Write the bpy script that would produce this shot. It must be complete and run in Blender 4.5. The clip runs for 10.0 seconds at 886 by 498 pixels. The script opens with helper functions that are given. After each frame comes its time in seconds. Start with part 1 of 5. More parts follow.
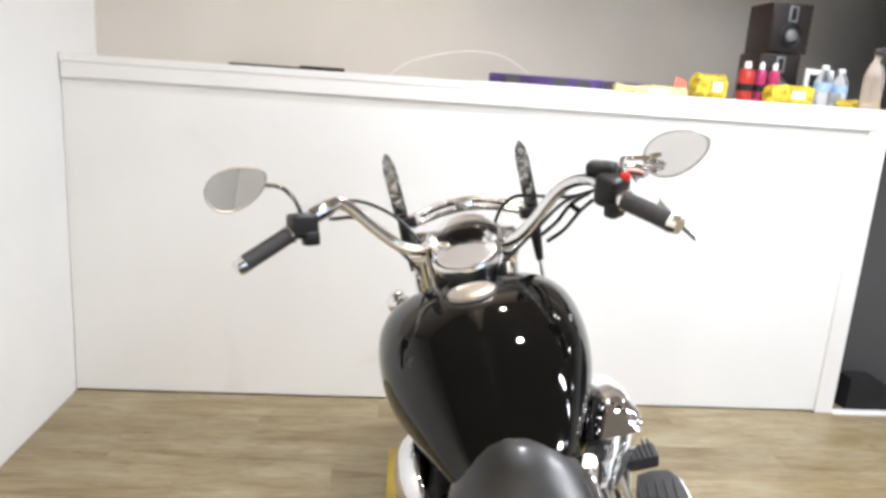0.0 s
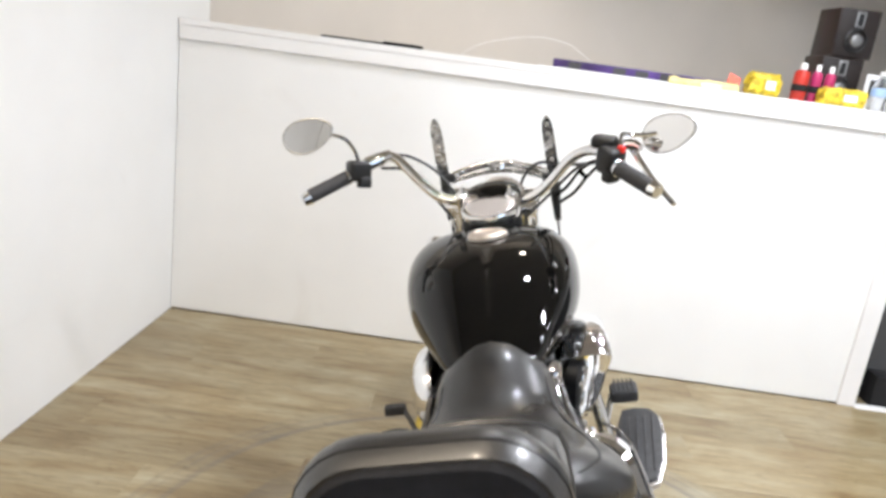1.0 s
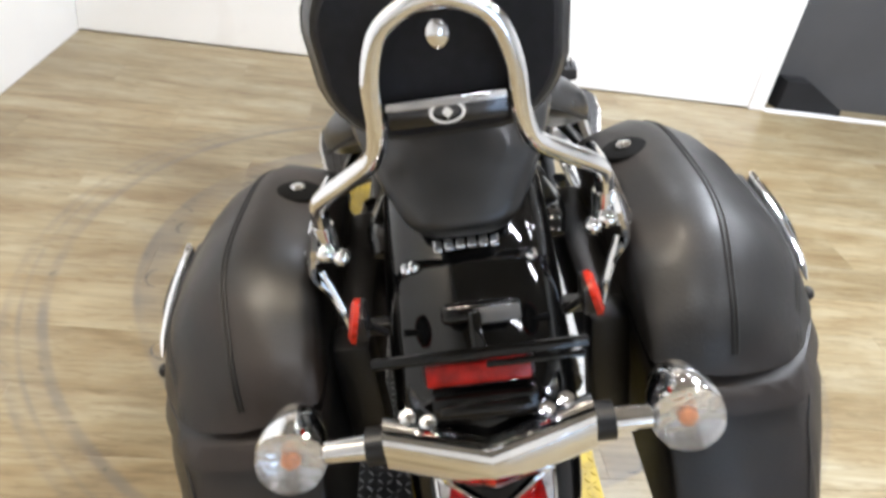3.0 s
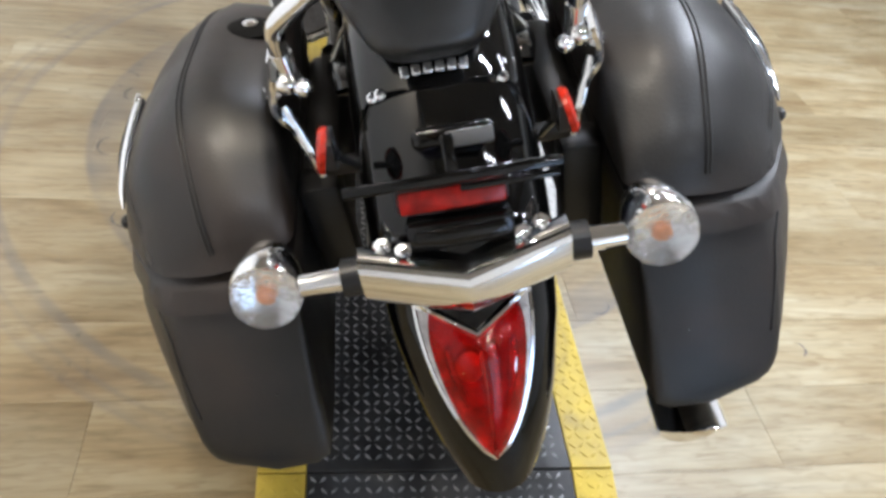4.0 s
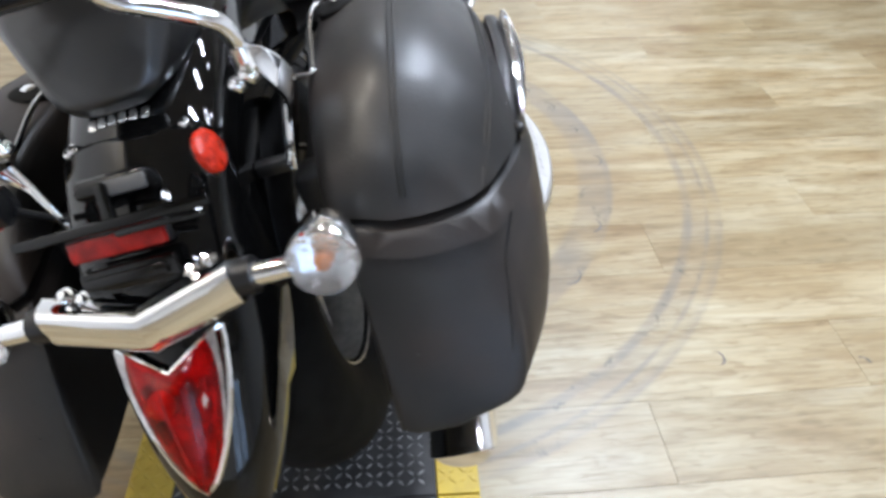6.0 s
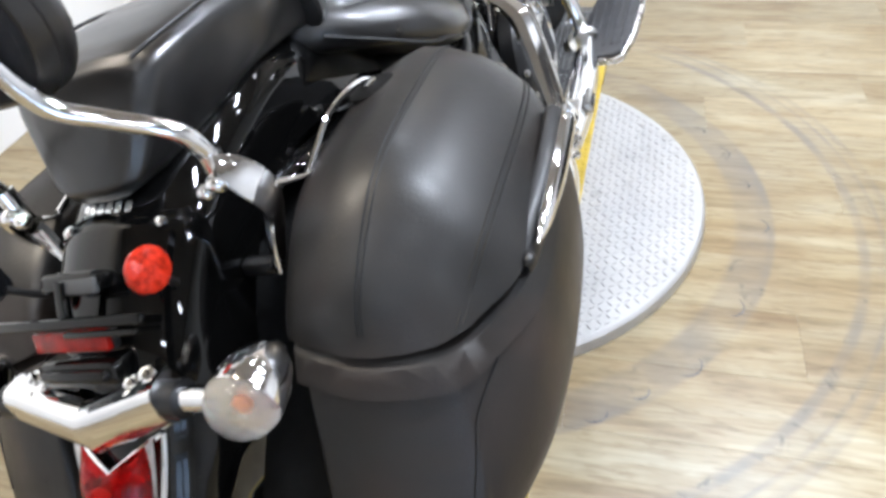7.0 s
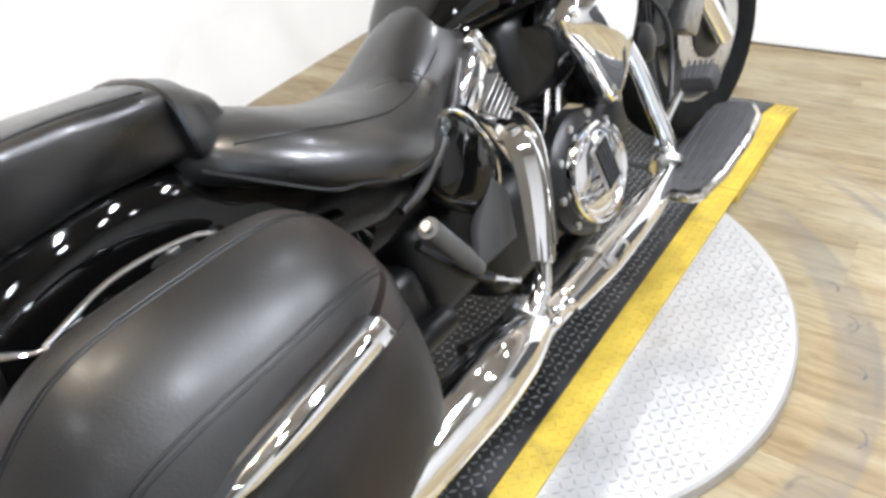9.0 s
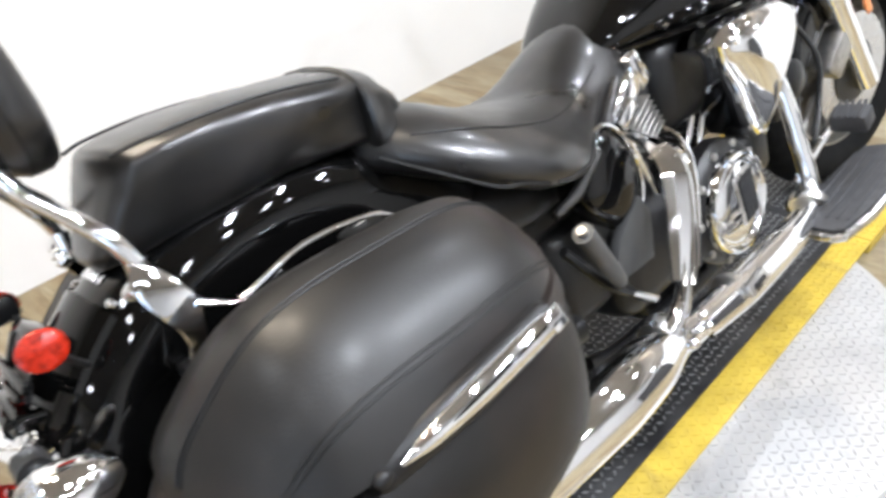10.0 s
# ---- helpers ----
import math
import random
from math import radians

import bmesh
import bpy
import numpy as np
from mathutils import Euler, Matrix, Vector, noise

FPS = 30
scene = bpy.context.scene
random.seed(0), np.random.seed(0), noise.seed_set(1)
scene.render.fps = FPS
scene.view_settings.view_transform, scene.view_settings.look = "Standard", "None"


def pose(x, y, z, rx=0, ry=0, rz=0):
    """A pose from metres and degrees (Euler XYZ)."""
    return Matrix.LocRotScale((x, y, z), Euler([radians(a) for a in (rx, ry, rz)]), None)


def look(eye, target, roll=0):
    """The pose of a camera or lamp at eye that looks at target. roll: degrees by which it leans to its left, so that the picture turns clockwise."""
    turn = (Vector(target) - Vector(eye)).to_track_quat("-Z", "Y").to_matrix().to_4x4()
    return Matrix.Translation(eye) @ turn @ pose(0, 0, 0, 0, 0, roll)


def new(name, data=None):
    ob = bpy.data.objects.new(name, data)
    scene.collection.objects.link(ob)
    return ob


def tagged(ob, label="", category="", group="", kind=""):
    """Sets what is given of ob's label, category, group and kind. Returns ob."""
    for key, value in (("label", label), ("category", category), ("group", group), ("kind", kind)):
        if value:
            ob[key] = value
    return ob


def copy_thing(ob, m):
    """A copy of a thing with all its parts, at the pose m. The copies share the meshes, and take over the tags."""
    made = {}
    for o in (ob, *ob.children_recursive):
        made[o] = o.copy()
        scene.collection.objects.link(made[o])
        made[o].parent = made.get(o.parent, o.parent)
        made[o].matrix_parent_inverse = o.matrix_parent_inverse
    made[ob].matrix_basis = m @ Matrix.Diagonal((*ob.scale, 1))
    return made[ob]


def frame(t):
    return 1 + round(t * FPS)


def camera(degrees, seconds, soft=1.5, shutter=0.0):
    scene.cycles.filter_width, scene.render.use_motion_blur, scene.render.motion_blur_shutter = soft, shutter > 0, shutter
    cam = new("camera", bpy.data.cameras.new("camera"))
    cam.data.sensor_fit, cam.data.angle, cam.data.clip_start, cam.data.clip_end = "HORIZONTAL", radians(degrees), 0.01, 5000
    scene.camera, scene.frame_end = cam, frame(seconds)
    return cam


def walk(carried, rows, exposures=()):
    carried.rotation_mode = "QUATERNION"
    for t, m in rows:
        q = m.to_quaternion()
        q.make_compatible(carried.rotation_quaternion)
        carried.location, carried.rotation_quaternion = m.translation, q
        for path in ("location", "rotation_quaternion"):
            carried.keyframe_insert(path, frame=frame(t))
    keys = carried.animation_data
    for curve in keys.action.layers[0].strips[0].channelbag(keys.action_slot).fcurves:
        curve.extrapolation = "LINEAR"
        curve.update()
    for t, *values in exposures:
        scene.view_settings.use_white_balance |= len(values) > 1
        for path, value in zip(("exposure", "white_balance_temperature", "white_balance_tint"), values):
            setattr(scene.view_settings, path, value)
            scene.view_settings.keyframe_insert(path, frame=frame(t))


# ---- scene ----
cam = camera(63.6, 10.0, soft=3.2, shutter=0.3)
PATH = [
    (0, (-0.384, -0.492, 1.31), (-0.261, 1.453, 0.859), 4.0),
    (0.5, (-0.328, -0.714, 1.365), (-0.337, 1.249, 0.982), 5.4),
    (1, (-0.248, -0.824, 1.311), (-0.348, 1.105, 0.794), 7.7),
    (1.5, (-0.286, -0.897, 1.284), (-0.275, 1.02, 0.713), 5.7),
    (2, (-0.294, -0.922, 1.215), (-0.18, 0.891, 0.379), 7.3),
    (2.5, (-0.293, -0.929, 1.174), (-0.125, 0.809, 0.2), 8.6),
    (3, (-0.288, -0.937, 1.133), (-0.085, 0.731, 0.048), 9.6),
    (3.2, (-0.283, -0.939, 1.115), (-0.044, 0.684, -0.029), 10.0),
    (4.3, (-0.291, -0.962, 1.082), (0.042, 0.439, -0.306), 11.0),
    (4.5, (-0.28, -0.974, 1.079), (0.05, 0.405, -0.331), 11.1),
    (5, (-0.267, -0.991, 1.072), (0.096, 0.316, -0.396), 11.8),
    (5.3, (-0.231, -1.002, 1.1), (0.068, 0.365, -0.329), 6.4),
    (5.5, (-0.186, -0.997, 1.112), (0.103, 0.447, -0.242), 3.1),
    (5.8, (-0.031, -0.973, 1.131), (0.193, 0.512, -0.191), 1.5),
    (6, (0.089, -0.978, 1.127), (0.201, 0.525, -0.188), 0.9),
    (6.2, (0.173, -0.989, 1.136), (0.168, 0.513, -0.185), -0.6),
    (7.3, (0.338, -0.691, 1.176), (-0.202, 0.686, -0.171), -7.1),
    (7.5, (0.363, -0.652, 1.173), (-0.19, 0.705, -0.188), -8.3),
    (7.8, (0.4, -0.597, 1.171), (-0.366, 0.678, -0.165), -11.9),
    (8, (0.454, -0.555, 1.184), (-0.426, 0.687, -0.113), -8.9),
    (8.5, (0.552, -0.429, 1.183), (-0.446, 0.724, -0.11), -6.1),
    (9, (0.608, -0.375, 1.192), (-0.433, 0.806, -0.042), -8.7),
    (9.5, (0.602, -0.369, 1.178), (-0.544, 0.783, 0.012), -8.1),
    (10, (0.563, -0.476, 1.187), (-0.671, 0.608, 0.045), -7.2),
]
walk(cam, [(t, look(e, g, r)) for t, e, g, r in PATH], [(0, -0.45, 6430, 10), (1.5, -0.38, 6430, 10), (2.5, -0.12, 6300, 10), (3.2, -0.06, 6220, 10), (4.5, -0.17, 5920, 10), (6, -0.18, 5820, 10), (7.5, -0.08, 6100, 10), (10, -0.05, 6250, 10)])

# ---- light ----
world = bpy.data.worlds.new("world")
scene.world = world
world.use_nodes = True
world.node_tree.nodes["Background"].inputs[0].default_value = (0.9, 0.95, 1.0, 1)
world.node_tree.nodes["Background"].inputs[1].default_value = 0.05

# x, y, watts and number of heads of each
# tracks at (-1.2, -0.5) and (2.2, 3.6) are added fill without a known source
LAMPS = [(-0.3, 2.7, 6, 1), (1.0, 2.6, 1.5, 2), (2.2, 3.6, 4, 2), (-1.2, -0.5, 27, 3), (-0.2, 1.6, 16, 1), (-0.65, -0.2, 17, 1), (1.1, 1.7, 34, 3), (0.9, 0.2, 46, 3), (1.05, 0.95, 34, 3), (2.0, 0.9, 13, 3), (2.1, 0.35, 12, 1), (2.7, 1.5, 5, 1), (1.9, 2.0, 4, 1), (1.8, -0.3, 14, 3), (-0.3, -1.4, 9, 3), (0.9, -1.4, 6, 3), (2.2, -1.5, 8, 3), (1.0, -2.9, 12, 3)]
WARM = [(-1.2, -0.5), (-0.65, -0.2), (-0.3, 2.7)]
CEILING = 2.8
SOFFIT = 2.3


# ---- materials ----
def rgb(r, g, b):
    return (r, g, b, 1)


def mat(name, color, rough=0.5, metal=0.0, vary=0.0, scale=20.0, bump=0.0, bscale=200.0, coat=0.0, spec=0.5, rvary=0.0, trans=0.0, ior=1.45, crough=0.03):
    """A principled surface with noise in colour, gloss and relief."""
    m = bpy.data.materials.new(name)
    m.use_nodes = True
    nt = m.node_tree
    b = nt.nodes["Principled BSDF"]
    b.inputs["Base Color"].default_value = rgb(*color)
    b.inputs["Roughness"].default_value = rough
    b.inputs["Metallic"].default_value = metal
    b.inputs["Coat Weight"].default_value = coat
    b.inputs["Coat Roughness"].default_value = crough
    b.inputs["Specular IOR Level"].default_value = spec
    b.inputs["Transmission Weight"].default_value = trans
    b.inputs["IOR"].default_value = ior
    tc = nt.nodes.new("ShaderNodeTexCoord")
    if vary or rvary:
        n = nt.nodes.new("ShaderNodeTexNoise")
        n.inputs["Scale"].default_value = scale
        n.inputs["Detail"].default_value = 6
        nt.links.new(tc.outputs["Object"], n.inputs["Vector"])
        if vary:
            r = nt.nodes.new("ShaderNodeValToRGB")
            r.color_ramp.elements[0].position, r.color_ramp.elements[1].position = 0.3, 0.7
            r.color_ramp.elements[0].color = rgb(*[c * (1 - vary) for c in color])
            r.color_ramp.elements[1].color = rgb(*[min(1, c * (1 + vary)) for c in color])
            nt.links.new(n.outputs["Fac"], r.inputs["Fac"])
            nt.links.new(r.outputs["Color"], b.inputs["Base Color"])
        if rvary:
            mr = nt.nodes.new("ShaderNodeMapRange")
            mr.inputs[1].default_value, mr.inputs[2].default_value = 0.3, 0.7
            mr.inputs[3].default_value, mr.inputs[4].default_value = max(0, rough - rvary), rough + rvary
            nt.links.new(n.outputs["Fac"], mr.inputs[0])
            nt.links.new(mr.outputs[0], b.inputs["Roughness"])
    if bump:
        n2 = nt.nodes.new("ShaderNodeTexNoise")
        n2.inputs["Scale"].default_value = bscale
        n2.inputs["Detail"].default_value = 4
        nt.links.new(tc.outputs["Object"], n2.inputs["Vector"])
        bp = nt.nodes.new("ShaderNodeBump")
        bp.inputs["Strength"].default_value = bump
        bp.inputs["Distance"].default_value = 0.002
        nt.links.new(n2.outputs["Fac"], bp.inputs["Height"])
        nt.links.new(bp.outputs["Normal"], b.inputs["Normal"])
    return m


PAINT = mat("black_paint", (0.002, 0.002, 0.002), 0.04, rvary=0.02, scale=6, spec=0.5)
CHROME = mat("chrome", (0.92, 0.925, 0.935), 0.045, 1.0, rvary=0.03, scale=30)
SATIN = mat("satin_steel", (0.55, 0.54, 0.52), 0.3, 1.0, rvary=0.1, scale=40)
ALLOY = mat("cast_alloy", (0.45, 0.44, 0.42), 0.42, 1.0, vary=0.2, scale=60, bump=0.2, bscale=300)
LEATHER = mat("black_vinyl", (0.0065, 0.0063, 0.0063), 0.36, vary=0.35, scale=9, bump=0.16, bscale=420, rvary=0.1, spec=0.75, coat=0.35, crough=0.13)
BAGSKIN = mat("bag_vinyl", (0.0075, 0.0068, 0.0062), 0.46, vary=0.35, scale=5, bump=0.2, bscale=330, rvary=0.14, spec=0.52, coat=0.09, crough=0.22)
FABRIC = mat("black_cloth", (0.008, 0.008, 0.010), 0.85, vary=0.3, scale=90, bump=0.4, bscale=700)
RUBBER = mat("rubber", (0.008, 0.008, 0.008), 0.85, vary=0.3, scale=30, bump=0.2, spec=0.12)
GRIPRUB = mat("grip_rubber", (0.035, 0.035, 0.037), 0.6, vary=0.2, scale=60, bump=0.3)
DARKMET = mat("dark_chrome", (0.08, 0.08, 0.083), 0.16, 1.0, rvary=0.06, scale=30)
PLASTIC = mat("black_plastic", (0.008, 0.008, 0.0085), 0.36, vary=0.2, scale=40, bump=0.1)
CYLGREY = mat("engine_grey", (0.06, 0.06, 0.062), 0.4, 0.6, vary=0.25, scale=30, bump=0.2, bscale=250)
ENGINE = mat("engine_black", (0.006, 0.006, 0.0063), 0.36, vary=0.3, scale=25, bump=0.3, bscale=250)
GREYP = mat("grey_plastic", (0.06, 0.06, 0.06), 0.45, vary=0.15, scale=20, bump=0.1)
REDLENS = mat("red_lens", (0.55, 0.0015, 0.0015), 0.05, trans=0.97, bump=0.1, bscale=70, ior=1.15, coat=0.3)
REDBOWL = mat("lamp_bowl", (0.62, 0.6, 0.6), 0.22, 1.0, vary=0.5, scale=45, bump=0.6, bscale=80)
REDREF = mat("red_reflector", (0.22, 0.005, 0.003), 0.25, vary=0.5, scale=60, coat=0.2, spec=0.3)
ORANGEREF = mat("orange_red_reflector", (0.34, 0.015, 0.004), 0.25, vary=0.5, scale=160, coat=0.1, spec=0.3, bump=0.4, bscale=150)
AMBER = mat("amber", (0.7, 0.25, 0.08), 0.3, vary=0.2, scale=80)
CLEAR = mat("clear_lens", (0.85, 0.86, 0.88), 0.06, trans=0.93, bump=0.8, bscale=120, ior=1.3)
REDSW = mat("red_switch", (0.75, 0.03, 0.02), 0.4)
MIRROR = mat("mirror_glass", (0.9, 0.9, 0.9), 0.02, 1.0)
SPECKLE = mat("speckled_chrome_plate", (0.95, 0.95, 0.95), 0.08, 1.0, vary=0.85, scale=55, bump=0.7, bscale=32)
CAPMET = mat("brushed_cap", (0.78, 0.7, 0.62), 0.42, 1.0, vary=0.15, scale=40)
DIAL = mat("dial_glass", (0.75, 0.7, 0.68), 0.12, 0.6, coat=1.0)
STITCH = mat("piping", (0.006, 0.006, 0.006), 0.5)
WALLW = mat("white_wall_paint", (0.86, 0.86, 0.85), 0.55, vary=0.035, scale=1.6, bump=0.15, bscale=60)
TRIMW = mat("white_trim_paint", (0.86, 0.85, 0.84), 0.4, vary=0.03, scale=3, bump=0.1, bscale=60)
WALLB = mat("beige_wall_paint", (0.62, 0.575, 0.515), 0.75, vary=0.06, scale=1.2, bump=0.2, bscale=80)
CEILM = mat("ceiling_bounce_tone", (0.27, 0.245, 0.215), 0.8, vary=0.05, scale=2, bump=0.2, bscale=60)
SHADEW = mat("dimmed_wall_tone", (0.6, 0.595, 0.59), 0.7, vary=0.06, scale=1.5, bump=0.2, bscale=60)
GREYW = mat("shaded_recess_grey", (0.07, 0.07, 0.073), 0.6, vary=0.12, scale=2)
DARK = mat("dark_fabric", (0.008, 0.008, 0.009), 0.8, vary=0.2, scale=10)
BLACKTREAD = mat("black_tread_plate", (0.038, 0.038, 0.039), 0.42, 0.3, vary=0.5, scale=14, bump=0.25, bscale=160, rvary=0.12)
TREADEDGE = mat("worn_tread_steel", (0.27, 0.27, 0.272), 0.36, 0.6, vary=0.4, scale=16, rvary=0.1)
YELLOW = mat("yellow_tread_paint", (0.5, 0.36, 0.045), 0.5, vary=0.22, scale=14, bump=0.25, bscale=140, rvary=0.1)
SILVER = mat("aluminium_tread_plate", (0.47, 0.465, 0.455), 0.42, 0.55, vary=0.05, scale=10, bump=0.15, bscale=150)
SPKWOOD = mat("speaker_wood", (0.022, 0.0095, 0.007), 0.4, vary=0.3, scale=20)
SPKFACE = mat("speaker_face", (0.014, 0.009, 0.008), 0.5, vary=0.2, scale=30)
CONE = mat("speaker_cone", (0.22, 0.22, 0.22), 0.4, 0.5)
YPACK = mat("yellow_pack", (0.58, 0.43, 0.03), 0.5, vary=0.5, scale=45, bump=0.5, bscale=60)
REDPACK = mat("red_can", (0.42, 0.03, 0.02), 0.3, vary=0.15, scale=30)
PINKPACK = mat("pink_can", (0.42, 0.03, 0.12), 0.3, vary=0.15, scale=30)
PURPLE = mat("purple_box", (0.06, 0.03, 0.14), 0.35, vary=0.6, scale=8)
BLUELAB = mat("blue_label", (0.35, 0.5, 0.75), 0.4)
WHITEP = mat("white_plastic", (0.8, 0.8, 0.8), 0.4, vary=0.05, scale=20)
CREAM = mat("cream_cloth", (0.75, 0.66, 0.3), 0.8, vary=0.2, scale=30)
BOTTLE = mat("clear_bottle", (0.92, 0.94, 0.96), 0.08, trans=0.9, ior=1.33)
PINKLIQ = mat("pink_bottle", (0.8, 0.68, 0.58), 0.2, trans=0.75, ior=1.35)
ORANGEP = mat("orange_paper", (0.85, 0.15, 0.1), 0.6)
CLEARGLASS = mat("clear_glass", (0.97, 0.98, 1.0), 0.01, trans=1.0, ior=1.1)
DAYGLOW = bpy.data.materials.new("daylight_glow")
DAYGLOW.use_nodes = True
DAYGLOW.node_tree.nodes["Principled BSDF"].inputs["Emission Color"].default_value = rgb(0.55, 0.74, 1.0)
DAYGLOW.node_tree.nodes["Principled BSDF"].inputs["Emission Strength"].default_value = 3.0
SCUFF = mat("rubber_scuff", (0.13, 0.115, 0.105), 0.7, vary=0.4, scale=120)
GLOW = bpy.data.materials.new("lamp_glow")
GLOW.use_nodes = True
GLOW.node_tree.nodes["Principled BSDF"].inputs["Emission Color"].default_value = rgb(1, 0.93, 0.82)
GLOW.node_tree.nodes["Principled BSDF"].inputs["Emission Strength"].default_value = 8


def scuffs(m, scale, low, high, color):
    """Adds faint patches of that colour, as smudges and as painted sheen, where a coarse noise runs high."""
    nt = m.node_tree
    b = nt.nodes["Principled BSDF"]
    old = b.inputs["Base Color"].links[0].from_socket
    tc, n, r, x = nt.nodes.new("ShaderNodeTexCoord"), nt.nodes.new("ShaderNodeTexNoise"), nt.nodes.new("ShaderNodeValToRGB"), nt.nodes.new("ShaderNodeMix")
    n.inputs["Scale"].default_value, n.inputs["Detail"].default_value, n.inputs["Distortion"].default_value = scale, 8, 0.6
    nt.links.new(tc.outputs["Object"], n.inputs["Vector"])
    r.color_ramp.elements[0].position, r.color_ramp.elements[1].position = low, high
    nt.links.new(n.outputs["Fac"], r.inputs["Fac"])
    x.data_type = "RGBA"
    nt.links.new(r.outputs["Color"], x.inputs["Factor"])
    nt.links.new(old, x.inputs["A"])
    x.inputs["B"].default_value = rgb(*color)
    nt.links.new(x.outputs["Result"], b.inputs["Base Color"])


# brown patches paint the warm lamp reflections on the bags
scuffs(BAGSKIN, 4.5, 0.48, 0.75, (0.026, 0.0165, 0.012))
# scuffs on the seats that also paint their mottled highlights
scuffs(LEATHER, 7.0, 0.52, 0.8, (0.026, 0.023, 0.021))
scuffs(WALLW, 2.6, 0.66, 0.95, (0.74, 0.715, 0.68))
scuffs(YELLOW, 9.0, 0.6, 0.85, (0.2, 0.15, 0.05))
scuffs(SILVER, 8.0, 0.58, 0.85, (0.25, 0.24, 0.23))


def plank_material():
    m = bpy.data.materials.new("vinyl_oak_plank")
    m.use_nodes = True
    nt = m.node_tree
    nd, ln = nt.nodes, nt.links
    b = nd["Principled BSDF"]
    tc, oi, geo = nd.new("ShaderNodeTexCoord"), nd.new("ShaderNodeObjectInfo"), nd.new("ShaderNodeNewGeometry")
    off = nd.new("ShaderNodeVectorMath")
    off.operation = "MULTIPLY_ADD"
    rnd = nd.new("ShaderNodeCombineXYZ")
    for k in range(3):
        ln.new(oi.outputs["Random"], rnd.inputs[k])
    ln.new(rnd.outputs[0], off.inputs[0])
    off.inputs[1].default_value = (37, 53, 11)
    ln.new(tc.outputs["Object"], off.inputs[2])

    def noise_of(scale, sx, sy, detail=6, dist=0.0):
        mp = nd.new("ShaderNodeMapping")
        mp.inputs["Scale"].default_value = (sx, sy, 1)
        ln.new(off.outputs[0], mp.inputs["Vector"])
        n = nd.new("ShaderNodeTexNoise")
        n.inputs["Scale"].default_value, n.inputs["Detail"].default_value = scale, detail
        n.inputs["Distortion"].default_value = dist
        ln.new(mp.outputs[0], n.inputs["Vector"])
        return n.outputs["Fac"]

    def ramp(fac, stops):
        r = nd.new("ShaderNodeValToRGB")
        e = r.color_ramp.elements
        e[0].position, e[0].color = stops[0][0], rgb(*stops[0][1])
        e[1].position, e[1].color = stops[-1][0], rgb(*stops[-1][1])
        for p, c in stops[1:-1]:
            k = e.new(p)
            k.color = rgb(*c)
        ln.new(fac, r.inputs["Fac"])
        return r.outputs["Color"]

    def mix(kind, fac, a, c):
        x = nd.new("ShaderNodeMix")
        x.data_type, x.blend_type = "RGBA", kind
        if isinstance(fac, float):
            x.inputs["Factor"].default_value = fac
        else:
            ln.new(fac, x.inputs["Factor"])
        ln.new(a, x.inputs["A"])
        if isinstance(c, tuple):
            x.inputs["B"].default_value = rgb(*c)
        else:
            ln.new(c, x.inputs["B"])
        return x.outputs["Result"]

    broad = ramp(noise_of(2.6, 1.0, 4.6, 6, 0.6), [(0.27, (0.195, 0.14, 0.073)), (0.42, (0.265, 0.212, 0.124)), (0.56, (0.31, 0.264, 0.17)), (0.73, (0.36, 0.322, 0.23))])
    fine = ramp(noise_of(10.0, 0.7, 9.0, 9, 0.5), [(0.3, (0.7, 0.66, 0.6)), (0.6, (1.04, 1.04, 1.04))])
    c = mix("MULTIPLY", 0.75, broad, fine)
    c = mix("MULTIPLY", 0.8, c, ramp(noise_of(26.0, 0.6, 2.6, 6, 0.8), [(0.3, (0.72, 0.67, 0.6)), (0.5, (1.03, 1.03, 1.03))]))
    tone = ramp(oi.outputs["Random"], [(0.0, (0.86, 0.85, 0.83)), (1.0, (1.06, 1.05, 1.03))])
    c = mix("MULTIPLY", 1.0, c, tone)
    blot = nd.new("ShaderNodeTexNoise")
    blot.inputs["Scale"].default_value, blot.inputs["Detail"].default_value = 2.2, 4
    ln.new(geo.outputs["Position"], blot.inputs["Vector"])
    c = mix("MULTIPLY", 0.8, c, ramp(blot.outputs["Fac"], [(0.36, (0.86, 0.8, 0.7)), (0.62, (1.05, 1.05, 1.04))]))
    # round scuff ring left by wheels turning about the turntable
    dist = nd.new("ShaderNodeVectorMath")
    dist.operation = "DISTANCE"
    ln.new(geo.outputs["Position"], dist.inputs[0])
    dist.inputs[1].default_value = (-0.104, 0.682, 0.0)
    near = nd.new("ShaderNodeMath")
    near.operation = "MULTIPLY"
    near.inputs[1].default_value = 0.8
    ln.new(dist.outputs["Value"], near.inputs[0])
    ring = ramp(near.outputs[0], [(0.0, (0, 0, 0)), (1.0, (0, 0, 0))])
    rr = ring.node.color_ramp
    for p, v in ((0.54, 0), (0.552, 0.6), (0.6, 0.7), (0.612, 0.9), (0.62, 0.1), (0.755, 0.05), (0.762, 0.8), (0.772, 0.9), (0.78, 0.25), (0.8, 0.25), (0.806, 0.8), (0.814, 0.05), (0.832, 0.5), (0.84, 0)):
        k = rr.elements.new(p)
        k.color = rgb(v, v, v)
    sp = nd.new("ShaderNodeTexNoise")
    sp.inputs["Scale"].default_value, sp.inputs["Detail"].default_value = 5.0, 8
    ln.new(geo.outputs["Position"], sp.inputs["Vector"])
    sm = ramp(sp.outputs["Fac"], [(0.36, (0.2, 0.2, 0.2)), (0.64, (0.95, 0.95, 0.95))])
    mask = mix("MULTIPLY", 1.0, ring, sm)
    c = mix("MIX", mask, c, (0.135, 0.122, 0.11))
